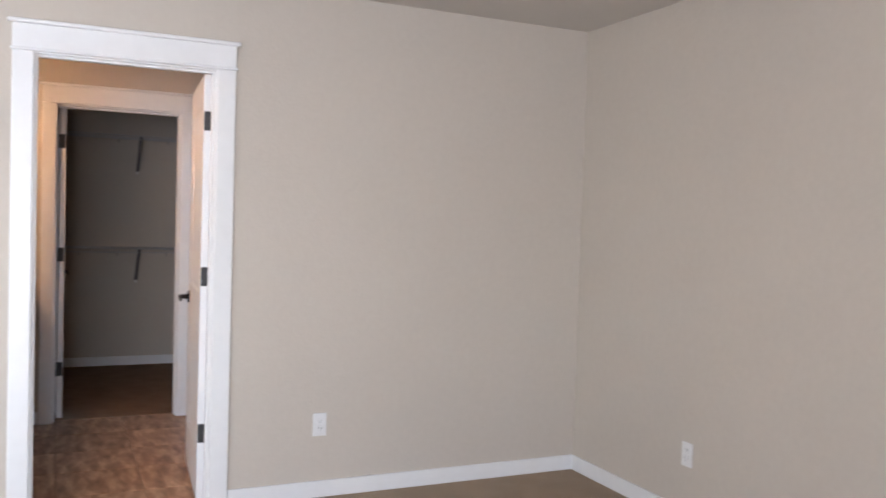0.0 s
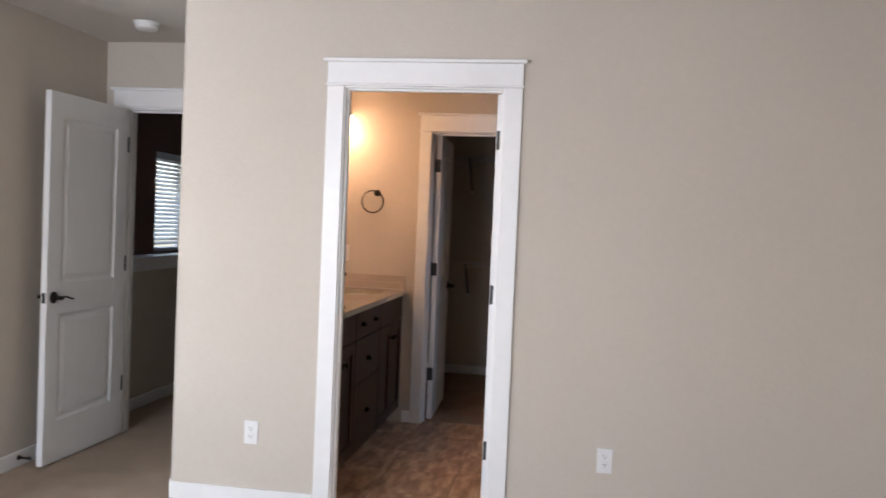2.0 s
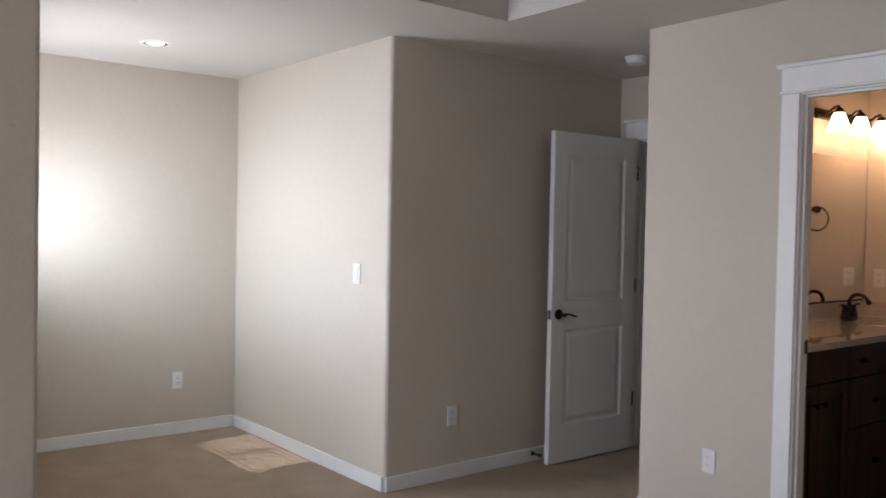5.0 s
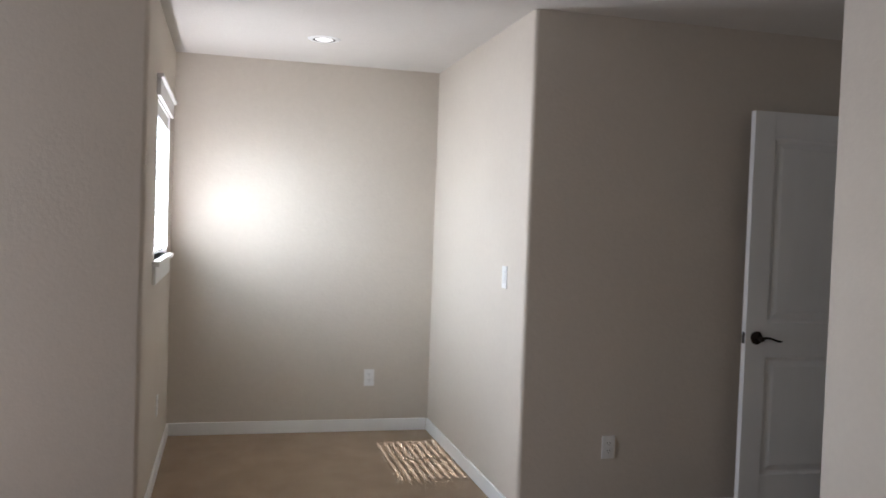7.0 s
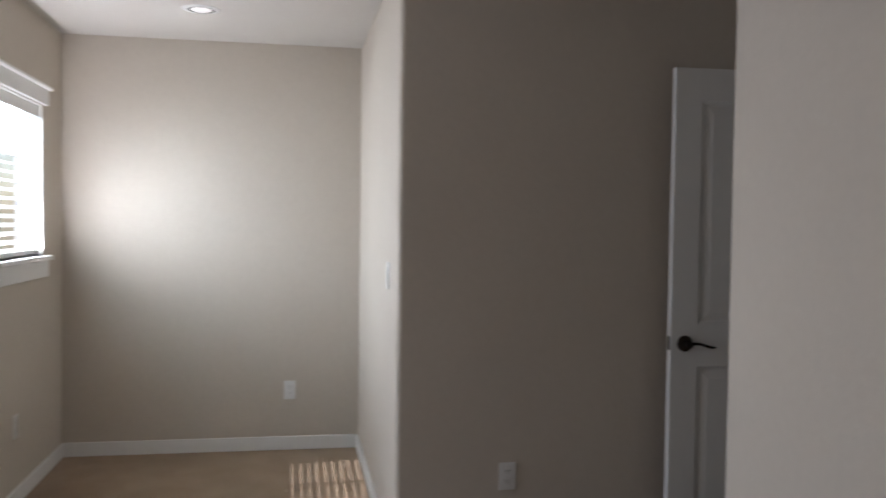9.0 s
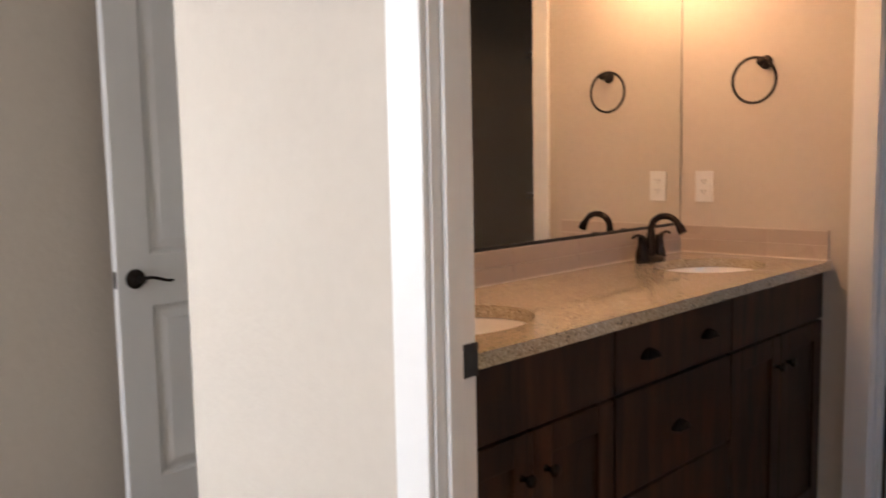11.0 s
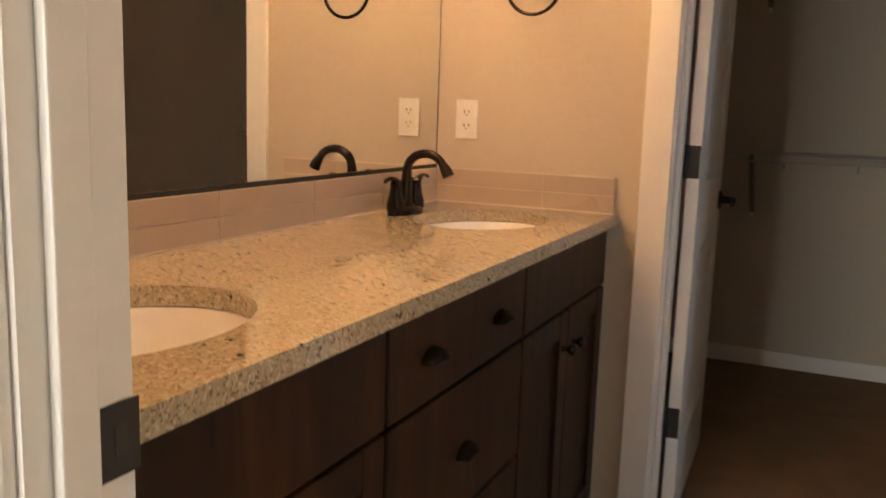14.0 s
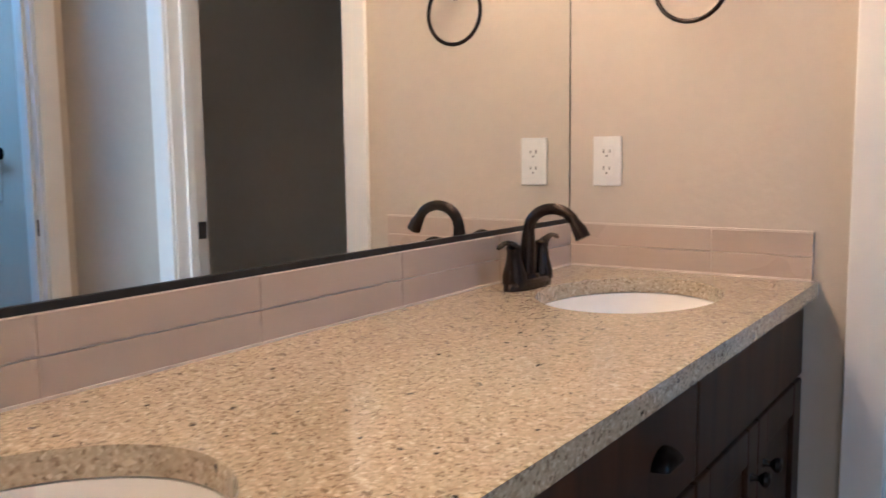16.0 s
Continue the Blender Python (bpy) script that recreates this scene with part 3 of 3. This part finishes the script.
def window(name, m, w, h, label, slat_tilt, blind_drop=1.0, depth=0.14, casing=True):
    """Local x across, y out through the wall, z up; the room face is at y = 0, and the opening's lower corner at the origin."""
    root = thing(name, m, label, "window", "", "structure")
    part("window_frame", boxes([(0, 0.035, depth - 0.06, depth - 0.01, 0, h), (w - 0.035, w, depth - 0.06, depth - 0.01, 0, h), (0.035, w - 0.035, depth - 0.06, depth - 0.01, 0, 0.04), (0.035, w - 0.035, depth - 0.06, depth - 0.01, h - 0.035, h), (w / 2 - 0.02, w / 2 + 0.02, depth - 0.055, depth - 0.015, 0.04, h - 0.035)], 0.003), TRIM, root)
    for a, b in ((0.035, w / 2 - 0.02), (w / 2 + 0.02, w - 0.035)):
        g = part("pane", box(a, b, depth - 0.037, depth - 0.033, 0.04, h - 0.035), GLASS, root)
        g.visible_shadow = False
    part("reveal", boxes([(-0.004, 0.002, 0, depth - 0.06, 0, h), (w - 0.002, w + 0.004, 0, depth - 0.06, 0, h), (0.002, w - 0.002, 0, depth - 0.06, h - 0.002, h + 0.004)]), TRIM, root)
    if casing:
        part("window_sill", box(-0.10, w + 0.10, -0.035, depth - 0.06, -0.025, 0.0, bevel=0.004), TRIM, root)
        part("apron", box(-0.07, w + 0.07, -0.016, 0, -0.115, -0.025, bevel=0.003), TRIM, root)
        part("head_casing", box(-0.07, w + 0.07, -0.018, 0, h + 0.006, h + 0.09, bevel=0.002), TRIM, root)
        part("crown", box(-0.10, w + 0.10, -0.034, 0, h + 0.09, h + 0.108, bevel=0.005), TRIM, root)
    bl = thing("window_blind", m, "white horizontal slat blind with tilted slats", "blind")
    y = 0.045
    part("headrail", box(0.006, w - 0.006, y - 0.026, y + 0.026, h - 0.045, h - 0.004, bevel=0.003), SLAT, bl)
    part("valance", box(0.004, w - 0.004, y - 0.036, y - 0.030, h - 0.065, h - 0.003, bevel=0.002), SLAT, bl)
    z, low = h - 0.075, h * (1 - blind_drop) + 0.03
    me = None
    while z > low + 0.02:
        if me is None:
            bm = bmesh.new()
            add_box(bm, -w / 2 + 0.008, w / 2 - 0.008, -0.025, 0.025, -0.0013, 0.0013)
            sl = part("slat", bm, SLAT, bl)
            me = sl.data
        else:
            sl = new("slat", me)
            sl.parent = bl
        sl.matrix_basis = T3((w / 2, y, z)) @ pose(0, 0, 0, slat_tilt - 5 + 10 * z / h)
        z -= 0.043
    part("bottom_rail", box(0.008, w - 0.008, y - 0.025, y + 0.025, low - 0.012, low + 0.006, bevel=0.003), SLAT, bl)
    for x in (w * 0.18, w * 0.82):
        part("ladder_cord", tube(bmesh.new(), [(x, y - 0.027, low), (x, y - 0.027, h - 0.05)], 0.0011, 5), SLAT, bl)
    return root


window("window_1", Matrix.Translation((-1.60, -2.6, 1.195)) @ pose(0, 0, 0, 0, 0, 180), 0.89, 0.80, "white trimmed alcove window with lowered blind", 20)
window("window_2", Matrix.Translation((-2.3, 4.15, 1.0)) @ pose(0, 0, 0, 0, 0, 90), 1.30, 1.02, "stairwell window with white slat blind", 40, casing=False, depth=0.12)

# ---- bathroom ----
VX = 0.755    # face of the vanity's doors
van = thing("vanity_cabinet", T3((BX, 0.099, 0)), "dark-stained knotty alder double vanity under a stone top", "vanity")
VW, VD = BF - 0.103, VX - BX
part("body", boxes([(VD - 0.04, VD - 0.02, 0, VW, 0.10, 0.9035), (0, VD - 0.04, 0, 0.018, 0.10, 0.9035), (0, VD - 0.04, VW - 0.018, VW, 0.10, 0.9035), (0, VD - 0.04, 0.018, VW - 0.018, 0.10, 0.118)]), WOOD, van)
part("toe_kick", box(0, VD - 0.085, 0.002, VW - 0.002, 0, 0.10), WOOD, van)


def front(name, y0, y1, z0, z1, framed):
    """A drawer front, or a door with a recessed panel, on the cabinet's face."""
    x0, x1 = VD - 0.02, VD
    if not framed:
        return part(name, box(x0 + 0.0005, x1, y0, y1, z0, z1, bevel=0.003), WOOD, van)
    s = 0.062
    bm = boxes([(x0 + 0.0005, x1, y0, y0 + s, z0, z1), (x0 + 0.0005, x1, y1 - s, y1, z0, z1), (x0 + 0.0005, x1 - 0.0006, y0 + s, y1 - s, z0, z0 + s), (x0 + 0.0005, x1 - 0.0006, y0 + s, y1 - s, z1 - s, z1)], 0.0025)
    d = part(name, bm, WOOD, van)
    part("panel", box(x0 + 0.0005, x0 + 0.009, y0 + s - 0.001, y1 - s + 0.001, z0 + s - 0.001, z1 - s + 0.001), WOOD, d)
    return d


def knob(parent, y, z):
    part("knob", lathe(bmesh.new(), [(0.009, 0), (0.006, 0.004), (0.005, 0.012), (0.011, 0.018), (0.0145, 0.024), (0.012, 0.030), (0.004, 0.032)], 18, T3((VD, y, z)) @ pose(0, 0, 0, 0, 90)), BRONZE, parent, "oil-rubbed bronze knob", True)


def cup_pull(parent, y, z):
    bm = bmesh.new()
    rows = []
    for i in range(9):
        a = math.pi * i / 8
        rows.append([bm.verts.new((VD + 0.022 * math.sin(b), y - 0.036 * math.cos(a) * (0.75 + 0.25 * math.cos(b)), z - 0.012 + 0.022 * math.sin(a) * math.cos(b) + 0.004)) for b in [math.pi / 2 * k / 5 for k in range(6)]])
    for p, q in zip(rows, rows[1:]):
        for k in range(5):
            bm.faces.new((p[k], q[k], q[k + 1], p[k + 1]))
    bmesh.ops.solidify(bm, geom=bm.faces[:], thickness=0.002)
    part("cup_pull", bm, BRONZE, parent, "oil-rubbed bronze cup pull", True)


g = 0.004
sA, sB = 0.558, 1.150
front("false_front", 0.006, sA - g, 0.742, 0.896, False)
front("false_front", sB + g, VW - 0.006, 0.742, 0.896, False)
for a, b in ((0.006, sA - g), (sB + g, VW - 0.006)):
    mid = 0.256 if a < 0.1 else (a + b) / 2
    for y0, y1, ky in ((a, mid - 0.0015, mid - 0.04), (mid + 0.0015, b, mid + 0.04)):
        knob(front("cabinet_door", y0, y1, 0.105, 0.734, True), ky, 0.645)
d = front("drawer_front", sA + g, sB - g, 0.742, 0.896, False)
cup_pull(d, sA + 0.145, 0.818)
cup_pull(d, sB - 0.145, 0.818)
cup_pull(front("drawer_front", sA + g, sB - g, 0.490, 0.734, False), (sA + sB) / 2, 0.605)
cup_pull(front("drawer_front", sA + g, sB - g, 0.105, 0.482, False), (sA + sB) / 2, 0.295)

# stone top with two oval cut-outs
CT, CK = 0.935, 0.031
X0, X1, Y0, Y1 = BX + 0.0005, 0.779, 0.097, BF - 0.004
SINKS = ((0.510, 0.375), (0.510, 1.598))
RX, RY = 0.165, 0.212
top = thing("countertop", T3((0, 0, 0)), "polished speckled tan stone vanity top with two oval cut-outs", "countertop")
bm = bmesh.new()
N = 48


def oval(cx, cy, k, f=1.0):
    return (cx + f * RX * math.cos(2 * math.pi * k / N), cy + f * RY * math.sin(2 * math.pi * k / N))


def rim(cx, cy, k, ya, yb):
    """The point of the surrounding rectangle in the direction of the oval's k-th point."""
    dx, dy = math.cos(2 * math.pi * k / N) * RX, math.sin(2 * math.pi * k / N) * RY
    s = 1e9
    if abs(dx) > 1e-9:
        s = min(s, ((X1 if dx > 0 else X0) - cx) / dx)
    if abs(dy) > 1e-9:
        s = min(s, ((yb if dy > 0 else ya) - cy) / dy)
    return (cx + s * dx, cy + s * dy)


YM = (Y0 + Y1) / 2
for z in (CT, CT - CK):
    for (cx, cy), ya, yb in ((SINKS[0], Y0, YM), (SINKS[1], YM, Y1)):
        inn = [bm.verts.new((*oval(cx, cy, k), z)) for k in range(N)]
        out = [bm.verts.new((*rim(cx, cy, k, ya, yb), z)) for k in range(N)]
        for k in range(N):
            bm.faces.new((inn[k], out[k], out[(k + 1) % N], inn[(k + 1) % N]))
        for qx, qy in ((X0, ya), (X1, ya), (X1, yb), (X0, yb)):
            ks = min(range(N), key=lambda k: abs(math.atan2(math.sin(math.atan2((rim(cx, cy, k, ya, yb)[1] - qy), (rim(cx, cy, k, ya, yb)[0] - qx)) * 0), 1)) + math.hypot(rim(cx, cy, k, ya, yb)[0] - qx, rim(cx, cy, k, ya, yb)[1] - qy))
            v = out[ks]
            v.co.x, v.co.y = qx, qy
for (cx, cy) in SINKS:
    a = [bm.verts.new((*oval(cx, cy, k), CT)) for k in range(N)]
    b = [bm.verts.new((*oval(cx, cy, k), CT - CK)) for k in range(N)]
    for k in range(N):
        bm.faces.new((a[k], a[(k + 1) % N], b[(k + 1) % N], b[k]))
for p, q in (((X0, Y0), (X1, Y0)), ((X1, Y0), (X1, Y1)), ((X1, Y1), (X0, Y1)), ((X0, Y1), (X0, Y0))):
    vs = [bm.verts.new((*c, z)) for c, z in ((p, CT), (q, CT), (q, CT - CK), (p, CT - CK))]
    bm.faces.new(vs)
bmesh.ops.remove_doubles(bm, verts=bm.verts, dist=0.0004)
part("slab", bm, STONE, top)

for cx, cy in SINKS:
    bm = bmesh.new()
    rings = []
    for f, z in ((1.06, CT - CK - 0.001), (1.0, CT - CK - 0.002), (0.97, CT - CK - 0.02), (0.90, CT - CK - 0.07), (0.75, CT - CK - 0.115), (0.45, CT - CK - 0.14), (0.12, CT - CK - 0.147)):
        rings.append([bm.verts.new((oval(0, 0, k, f)[0], oval(0, 0, k, f)[1], z)) for k in range(N)])
    for p, q in zip(rings, rings[1:]):
        for k in range(N):
            bm.faces.new((p[k], p[(k + 1) % N], q[(k + 1) % N], q[k]))
    bm.faces.new(rings[-1])
    s = thing("sink", T3((cx, cy, 0)), "white oval undermount porcelain sink", "sink", "vanity sinks")
    part("bowl", bm, PORCELAIN, s, "", True)
    part("drain", lathe(bmesh.new(), [(0.021, CT - CK - 0.147), (0.022, CT - CK - 0.143), (0.016, CT - CK - 0.141), (0.004, CT - CK - 0.143)], 20), BRONZE, s, "", True)


def faucet(y):
    """Bronze centreset tap: oval base, two tapered lever posts and a swan-neck spout; local x out from the wall."""
    f = thing("faucet", T3((BX + 0.087, y, CT)), "oil-rubbed bronze two-handle gooseneck faucet", "faucet", "vanity faucets")
    bm = bmesh.new()
    base = []
    for s, z in ((1.0, 0.0), (1.0, 0.010), (0.93, 0.018), (0.8, 0.021)):
        base.append([bm.verts.new((0.030 * s * math.cos(2 * math.pi * k / 28), 0.083 * s * math.sin(2 * math.pi * k / 28), z)) for k in range(28)])
    for p, q in zip(base, base[1:]):
        for k in range(28):
            bm.faces.new((p[k], p[(k + 1) % 28], q[(k + 1) % 28], q[k]))
    bm.faces.new(base[-1])
    bm.faces.new(base[0][::-1])
    part("base", bm, BRONZE, f, "", True)
    for s in (-1, 1):
        post = part("handle_post", lathe(bmesh.new(), [(0.025, 0.012), (0.024, 0.03), (0.0165, 0.055), (0.0135, 0.075), (0.015, 0.083), (0.012, 0.088), (0.004, 0.091)], 18, T3((0, s * 0.052, 0)) @ pose(0, 0, 0, -s * 4)), BRONZE, f, "", True)
        part("lever", tube(bmesh.new(), [(0.004, s * (0.056 + 0.066 * k), 0.084 + 0.012 * math.sin(k * 2.8)) for k in [i / 7 for i in range(8)]], [0.010, 0.010, 0.008, 0.007, 0.0065, 0.006, 0.007, 0.004], 10, 0.75), BRONZE, post, "", True)
    pts, rad = [], []
    for i in range(7):
        pts.append((-0.004 + 0.001 * i, 0, 0.015 + 0.0165 * i))
        rad.append(0.021 - 0.0015 * i)
    for i in range(1, 15):
        a = math.pi - (math.pi - radians(25)) * i / 14
        pts.append((0.055 + 0.052 * math.cos(a), 0, 0.114 + 0.043 * math.sin(a)))
        rad.append(0.0120 - 0.0001 * i)
    pts += [(0.112, 0, 0.118), (0.120, 0, 0.102)]
    rad += [0.0145, 0.0155]
    part("spout", tube(bmesh.new(), pts, rad, 16), BRONZE, f, "", True)
    part("collar", lathe(bmesh.new(), [(0.026, 0.014), (0.025, 0.022), (0.020, 0.028)], 20), BRONZE, f, "", True)


faucet(SINKS[0][1] + 0.01)
faucet(SINKS[1][1] - 0.022)

# tile splash: two courses along the wall and round the corner
SE = X1 - 0.011
ST = CT + 0.0985
splash = thing("backsplash", T3((0, 0, 0)), "two courses of beige ceramic tile behind the vanity top", "backsplash")
part("grout_bed", boxes([(BX + 0.0005, BX + 0.0113, 0.098, BF - 0.0075, CT, ST), (BX + 0.0113, SE, BF - 0.0085, BF - 0.0005, CT, ST)]), GROUT, splash)
part("caulk_line", boxes([(BX + 0.0113, BX + 0.0175, 0.098, BF - 0.0135, CT - 0.001, CT + 0.0035), (BX + 0.0113, SE, BF - 0.0165, BF - 0.0105, CT - 0.001, CT + 0.0035), (BX + 0.0113, SE, BF - 0.0115, BF - 0.0005, ST, ST + 0.0028)]), GROUT, splash)
TL, TH = 0.33, 0.0465
tiles = {}
for course in range(2):
    z0 = CT + 0.002 + course * (TH + 0.0026)
    y = BF - 0.010
    first = TL
    while y > 0.11:
        y2 = max(0.099, y - first)
        key = round(y - y2, 4)
        if key not in tiles:
            tiles[key] = part("tile", box(0, 0.009, -key, 0, 0, TH, bevel=0.0006), SPLASH, splash)
            ob = tiles[key]
        else:
            ob = new("tile", tiles[key].data)
            ob.parent = splash
        ob.matrix_basis = T3((BX + 0.0055, y, z0))
        y, first = y2 - 0.0008, TL
    x = BX + 0.0155
    while x < SE - 0.006:
        x2 = min(SE, x + TL)
        part("tile", box(x, x2, BF - 0.0115, BF - 0.0035, z0, z0 + TH, bevel=0.0006), SPLASH, splash)
        x = x2 + 0.0008

# mirror: glass to the corner, thin dark channel under it
mir = thing("vanity_mirror", T3((0, 0, 0)), "large frameless wall mirror in a thin black channel", "mirror")
part("glass", box(BX + 0.0006, BX + 0.0058, 0.12, BF - 0.005, ST + 0.010, 1.915), MIRROR, mir)
part("channel", box(BX + 0.0006, BX + 0.0095, 0.118, BF - 0.004, ST, ST + 0.011, bevel=0.001), BLACK, mir, "black metal channel")
part("edge", box(BX + 0.0007, BX + 0.0062, BF - 0.005, BF - 0.0015, ST + 0.0115, 1.915), BLACK, mir)

# vanity light: bar with three lit bell shades

def vanity_light(yc):
    vl = thing("vanity_light", T3((BX, yc, 2.145)), "bronze bar wall light with three lit frosted bell shades", "wall light", "vanity lights")
    part("backplate", box(0, 0.022, -0.34, 0.34, -0.03, 0.03, bevel=0.006), BRONZE, vl)
    for i in (-1, 0, 1):
        y = i * 0.265
        arm = part("arm", tube(bmesh.new(), [(0.02, y, 0.0), (0.05, y, 0.012), (0.085, y, 0.035), (0.105, y, 0.04), (0.11, y, 0.02)], 0.008, 10), BRONZE, vl, "", True)
        part("socket_cap", lathe(bmesh.new(), [(0.022, -0.005), (0.026, 0.012), (0.018, 0.026), (0.006, 0.032)], 20, T3((0.11, y, 0))), BRONZE, arm, "", True)
        bm = bmesh.new()
        prof = [(0.028, 0.0), (0.036, -0.018), (0.046, -0.05), (0.058, -0.085), (0.066, -0.105)]
        rings = [[bm.verts.new((0.11 + r * math.cos(2 * math.pi * k / 24), y + r * math.sin(2 * math.pi * k / 24), z)) for k in range(24)] for r, z in prof]
        for p, q in zip(rings, rings[1:]):
            for k in range(24):
                bm.faces.new((p[k], p[(k + 1) % 24], q[(k + 1) % 24], q[k]))
        bmesh.ops.solidify(bm, geom=bm.faces[:], thickness=0.004)
        part("shade", bm, SHADE, vl, "lit frosted glass shade", True)
        lamp("vanity_bulb", "POINT", T3((BX + 0.11, yc + y, 2.145 - 0.115)), 0.62, (1.0, 0.60, 0.33), 0.02)


vanity_light(1.60)
vanity_light(0.46)

# towel ring
tr = thing("towel_ring", T3((0.541, BF, 1.608)), "oil-rubbed bronze towel ring on the wall", "towel ring")
part("mount", lathe(bmesh.new(), [(0.024, 0), (0.024, 0.004), (0.017, 0.012), (0.011, 0.02), (0.011, 0.045), (0.014, 0.05), (0.006, 0.056)], 22, pose(0, 0, 0, 90)), BRONZE, tr, "", True)
part("ring", tube(bmesh.new(), [(-0.022 + 0.077 * math.sin(a), -0.046, -0.062 + 0.077 * math.cos(a)) for a in [2 * math.pi * k / 40 for k in range(41)]], 0.0052, 10), BRONZE, tr, "", True)

# ---- closet ----


def wire_shelf(z, label):
    """Ventilated wire shelf along the closet's back wall, with a front rail below it and slanted braces."""
    root = thing("wire_shelf", T3((0.30, CB - 0.005, z)), label, "shelf", "closet shelves")
    L, D = 2.07, 0.305
    for y, dz in ((-0.004, 0), (-D / 2, -0.003), (-D, 0), (-D, -0.032)):
        part("rail", tube(bmesh.new(), [(0, y, dz), (L, y, dz)], 0.0042, 6), WIRE, root)
    bm = bmesh.new()
    n = 80
    for i in range(n + 1):
        x = L * i / n
        tube(bm, [(x, -0.002, 0.003), (x, -D, 0.003), (x, -D - 0.001, -0.03)], 0.0014, 4)
    tagged(part("cross_wires", bm, WIRE, root), kind="stuff")
    for x in (0.66, 1.28):
        br = part("brace", boxes([(x - 0.007, x + 0.007, -0.0015, 0.0015, -0.315, -0.285)]), PLATE, root)
        part("strut", tube(bmesh.new(), [(x, -D + 0.01, -0.006), (x, -0.004, -0.29)], 0.012, 6, 0.35), BRACKET, br)
    for x in (0.2, 0.8, 1.1, 1.5, 1.85):
        part("hook", tube(bmesh.new(), [(x, -D, -0.03), (x, -D - 0.004, -0.05), (x, -D + 0.006, -0.062)], 0.003, 6), BRACKET, root)


wire_shelf(1.055, "white wire closet shelf with braces, empty")
wire_shelf(2.02, "upper white wire closet shelf with braces, empty")

# ---- door stop behind the entry door ----
ds = thing("door_stop", T3((-0.992, 0.235, 0.05)), "dark rigid door stop on the baseboard", "door stop")
part("base", lathe(bmesh.new(), [(0.014, 0), (0.014, 0.004), (0.006, 0.008)], 14, pose(0, 0, 0, 0, 90)), BRONZE, ds, "", True)
stem = part("stem", lathe(bmesh.new(), [(0.006, 0.006), (0.005, 0.06)], 10, pose(0, 0, 0, 0, 90)), BRONZE, ds, "", True)
part("rubber_tip", lathe(bmesh.new(), [(0.010, 0.058), (0.011, 0.068), (0.008, 0.074)], 12, pose(0, 0, 0, 0, 90)), SLOT, stem, "", True)

# ---- shower room seen in the mirror ----
hook = thing("robe_hook", T3((2.77, BF, 1.22)), "dark bronze double robe hook with a paper tag", "hook")
part("rosette", lathe(bmesh.new(), [(0.026, 0), (0.024, 0.008), (0.011, 0.014), (0.011, 0.04), (0.014, 0.05), (0.006, 0.054)], 20, pose(0, 0, 0, 90)), BRONZE, hook, "", True)
part("crossbar", tube(bmesh.new(), [(-0.075, -0.042, 0), (-0.04, -0.042, -0.003), (0.04, -0.042, -0.003), (0.075, -0.042, 0)], 0.009, 10), BRONZE, hook, "", True)
part("tag", box(0.0, 0.045, -0.006, -0.004, -0.19, -0.03), PAPER, hook)
sh = thing("shower_enclosure", T3((3.02, 0.13, 0)), "black-framed glass shower enclosure with a double towel bar", "shower")
part("frame", boxes([(0, 0.03, 1.745, 1.797, 0, 2.0), (0, 0.03, 0, 0.05, 0, 2.0), (0, 0.03, 0.05, 1.745, 1.96, 2.0), (0, 0.03, 0.05, 1.745, 0, 0.05)], 0.002), BLACK, sh)
gl = part("glass", box(0.012, 0.018, 0.05, 1.745, 0.05, 1.96), FROST, sh)
gl.visible_shadow = False
for z in (1.04, 1.10):
    part("towel_bar", tube(bmesh.new(), [(-0.05, 1.0, z), (-0.05, 1.76, z)], 0.009, 8), BLACK, sh, "", True)
part("bar_post", boxes([(-0.06, 0, 1.755, 1.78, 1.02, 1.12)], 0.003), BLACK, sh)

# ---- floor tiles of bathroom and closet ----
P, J = 0.406, 0.004
me = None
ix0, iy0 = math.floor((BX - 1.340) / P), math.floor((0.04 - 2.010) / P)
for i in range(ix0, ix0 + 10):
    for k in range(iy0, iy0 + 11):
        x0, x1 = max(BX + 0.002, 1.340 + i * P + J / 2), min(3.9, 1.340 + (i + 1) * P - J / 2)
        y0, y1 = max(0.04, 2.010 + k * P + J / 2), min(BF + 0.068, 2.010 + (k + 1) * P - J / 2)
        if x1 - x0 < 0.02 or y1 - y0 < 0.02:
            continue
        w, h = x1 - x0, y1 - y0
        if abs(w - P + J) < 1e-4 and abs(h - P + J) < 1e-4 and me:
            ob = new("tile", me)
            ob.parent = bath_floor
        else:
            ob = part("tile", box(0, w, 0, h, -0.006, 0, bevel=0.0012, segs=1), SLATE, bath_floor)
            if abs(w - P + J) < 1e-4 and abs(h - P + J) < 1e-4:
                me = ob.data
        ob.matrix_basis = T3((x0, y0, 0.0))
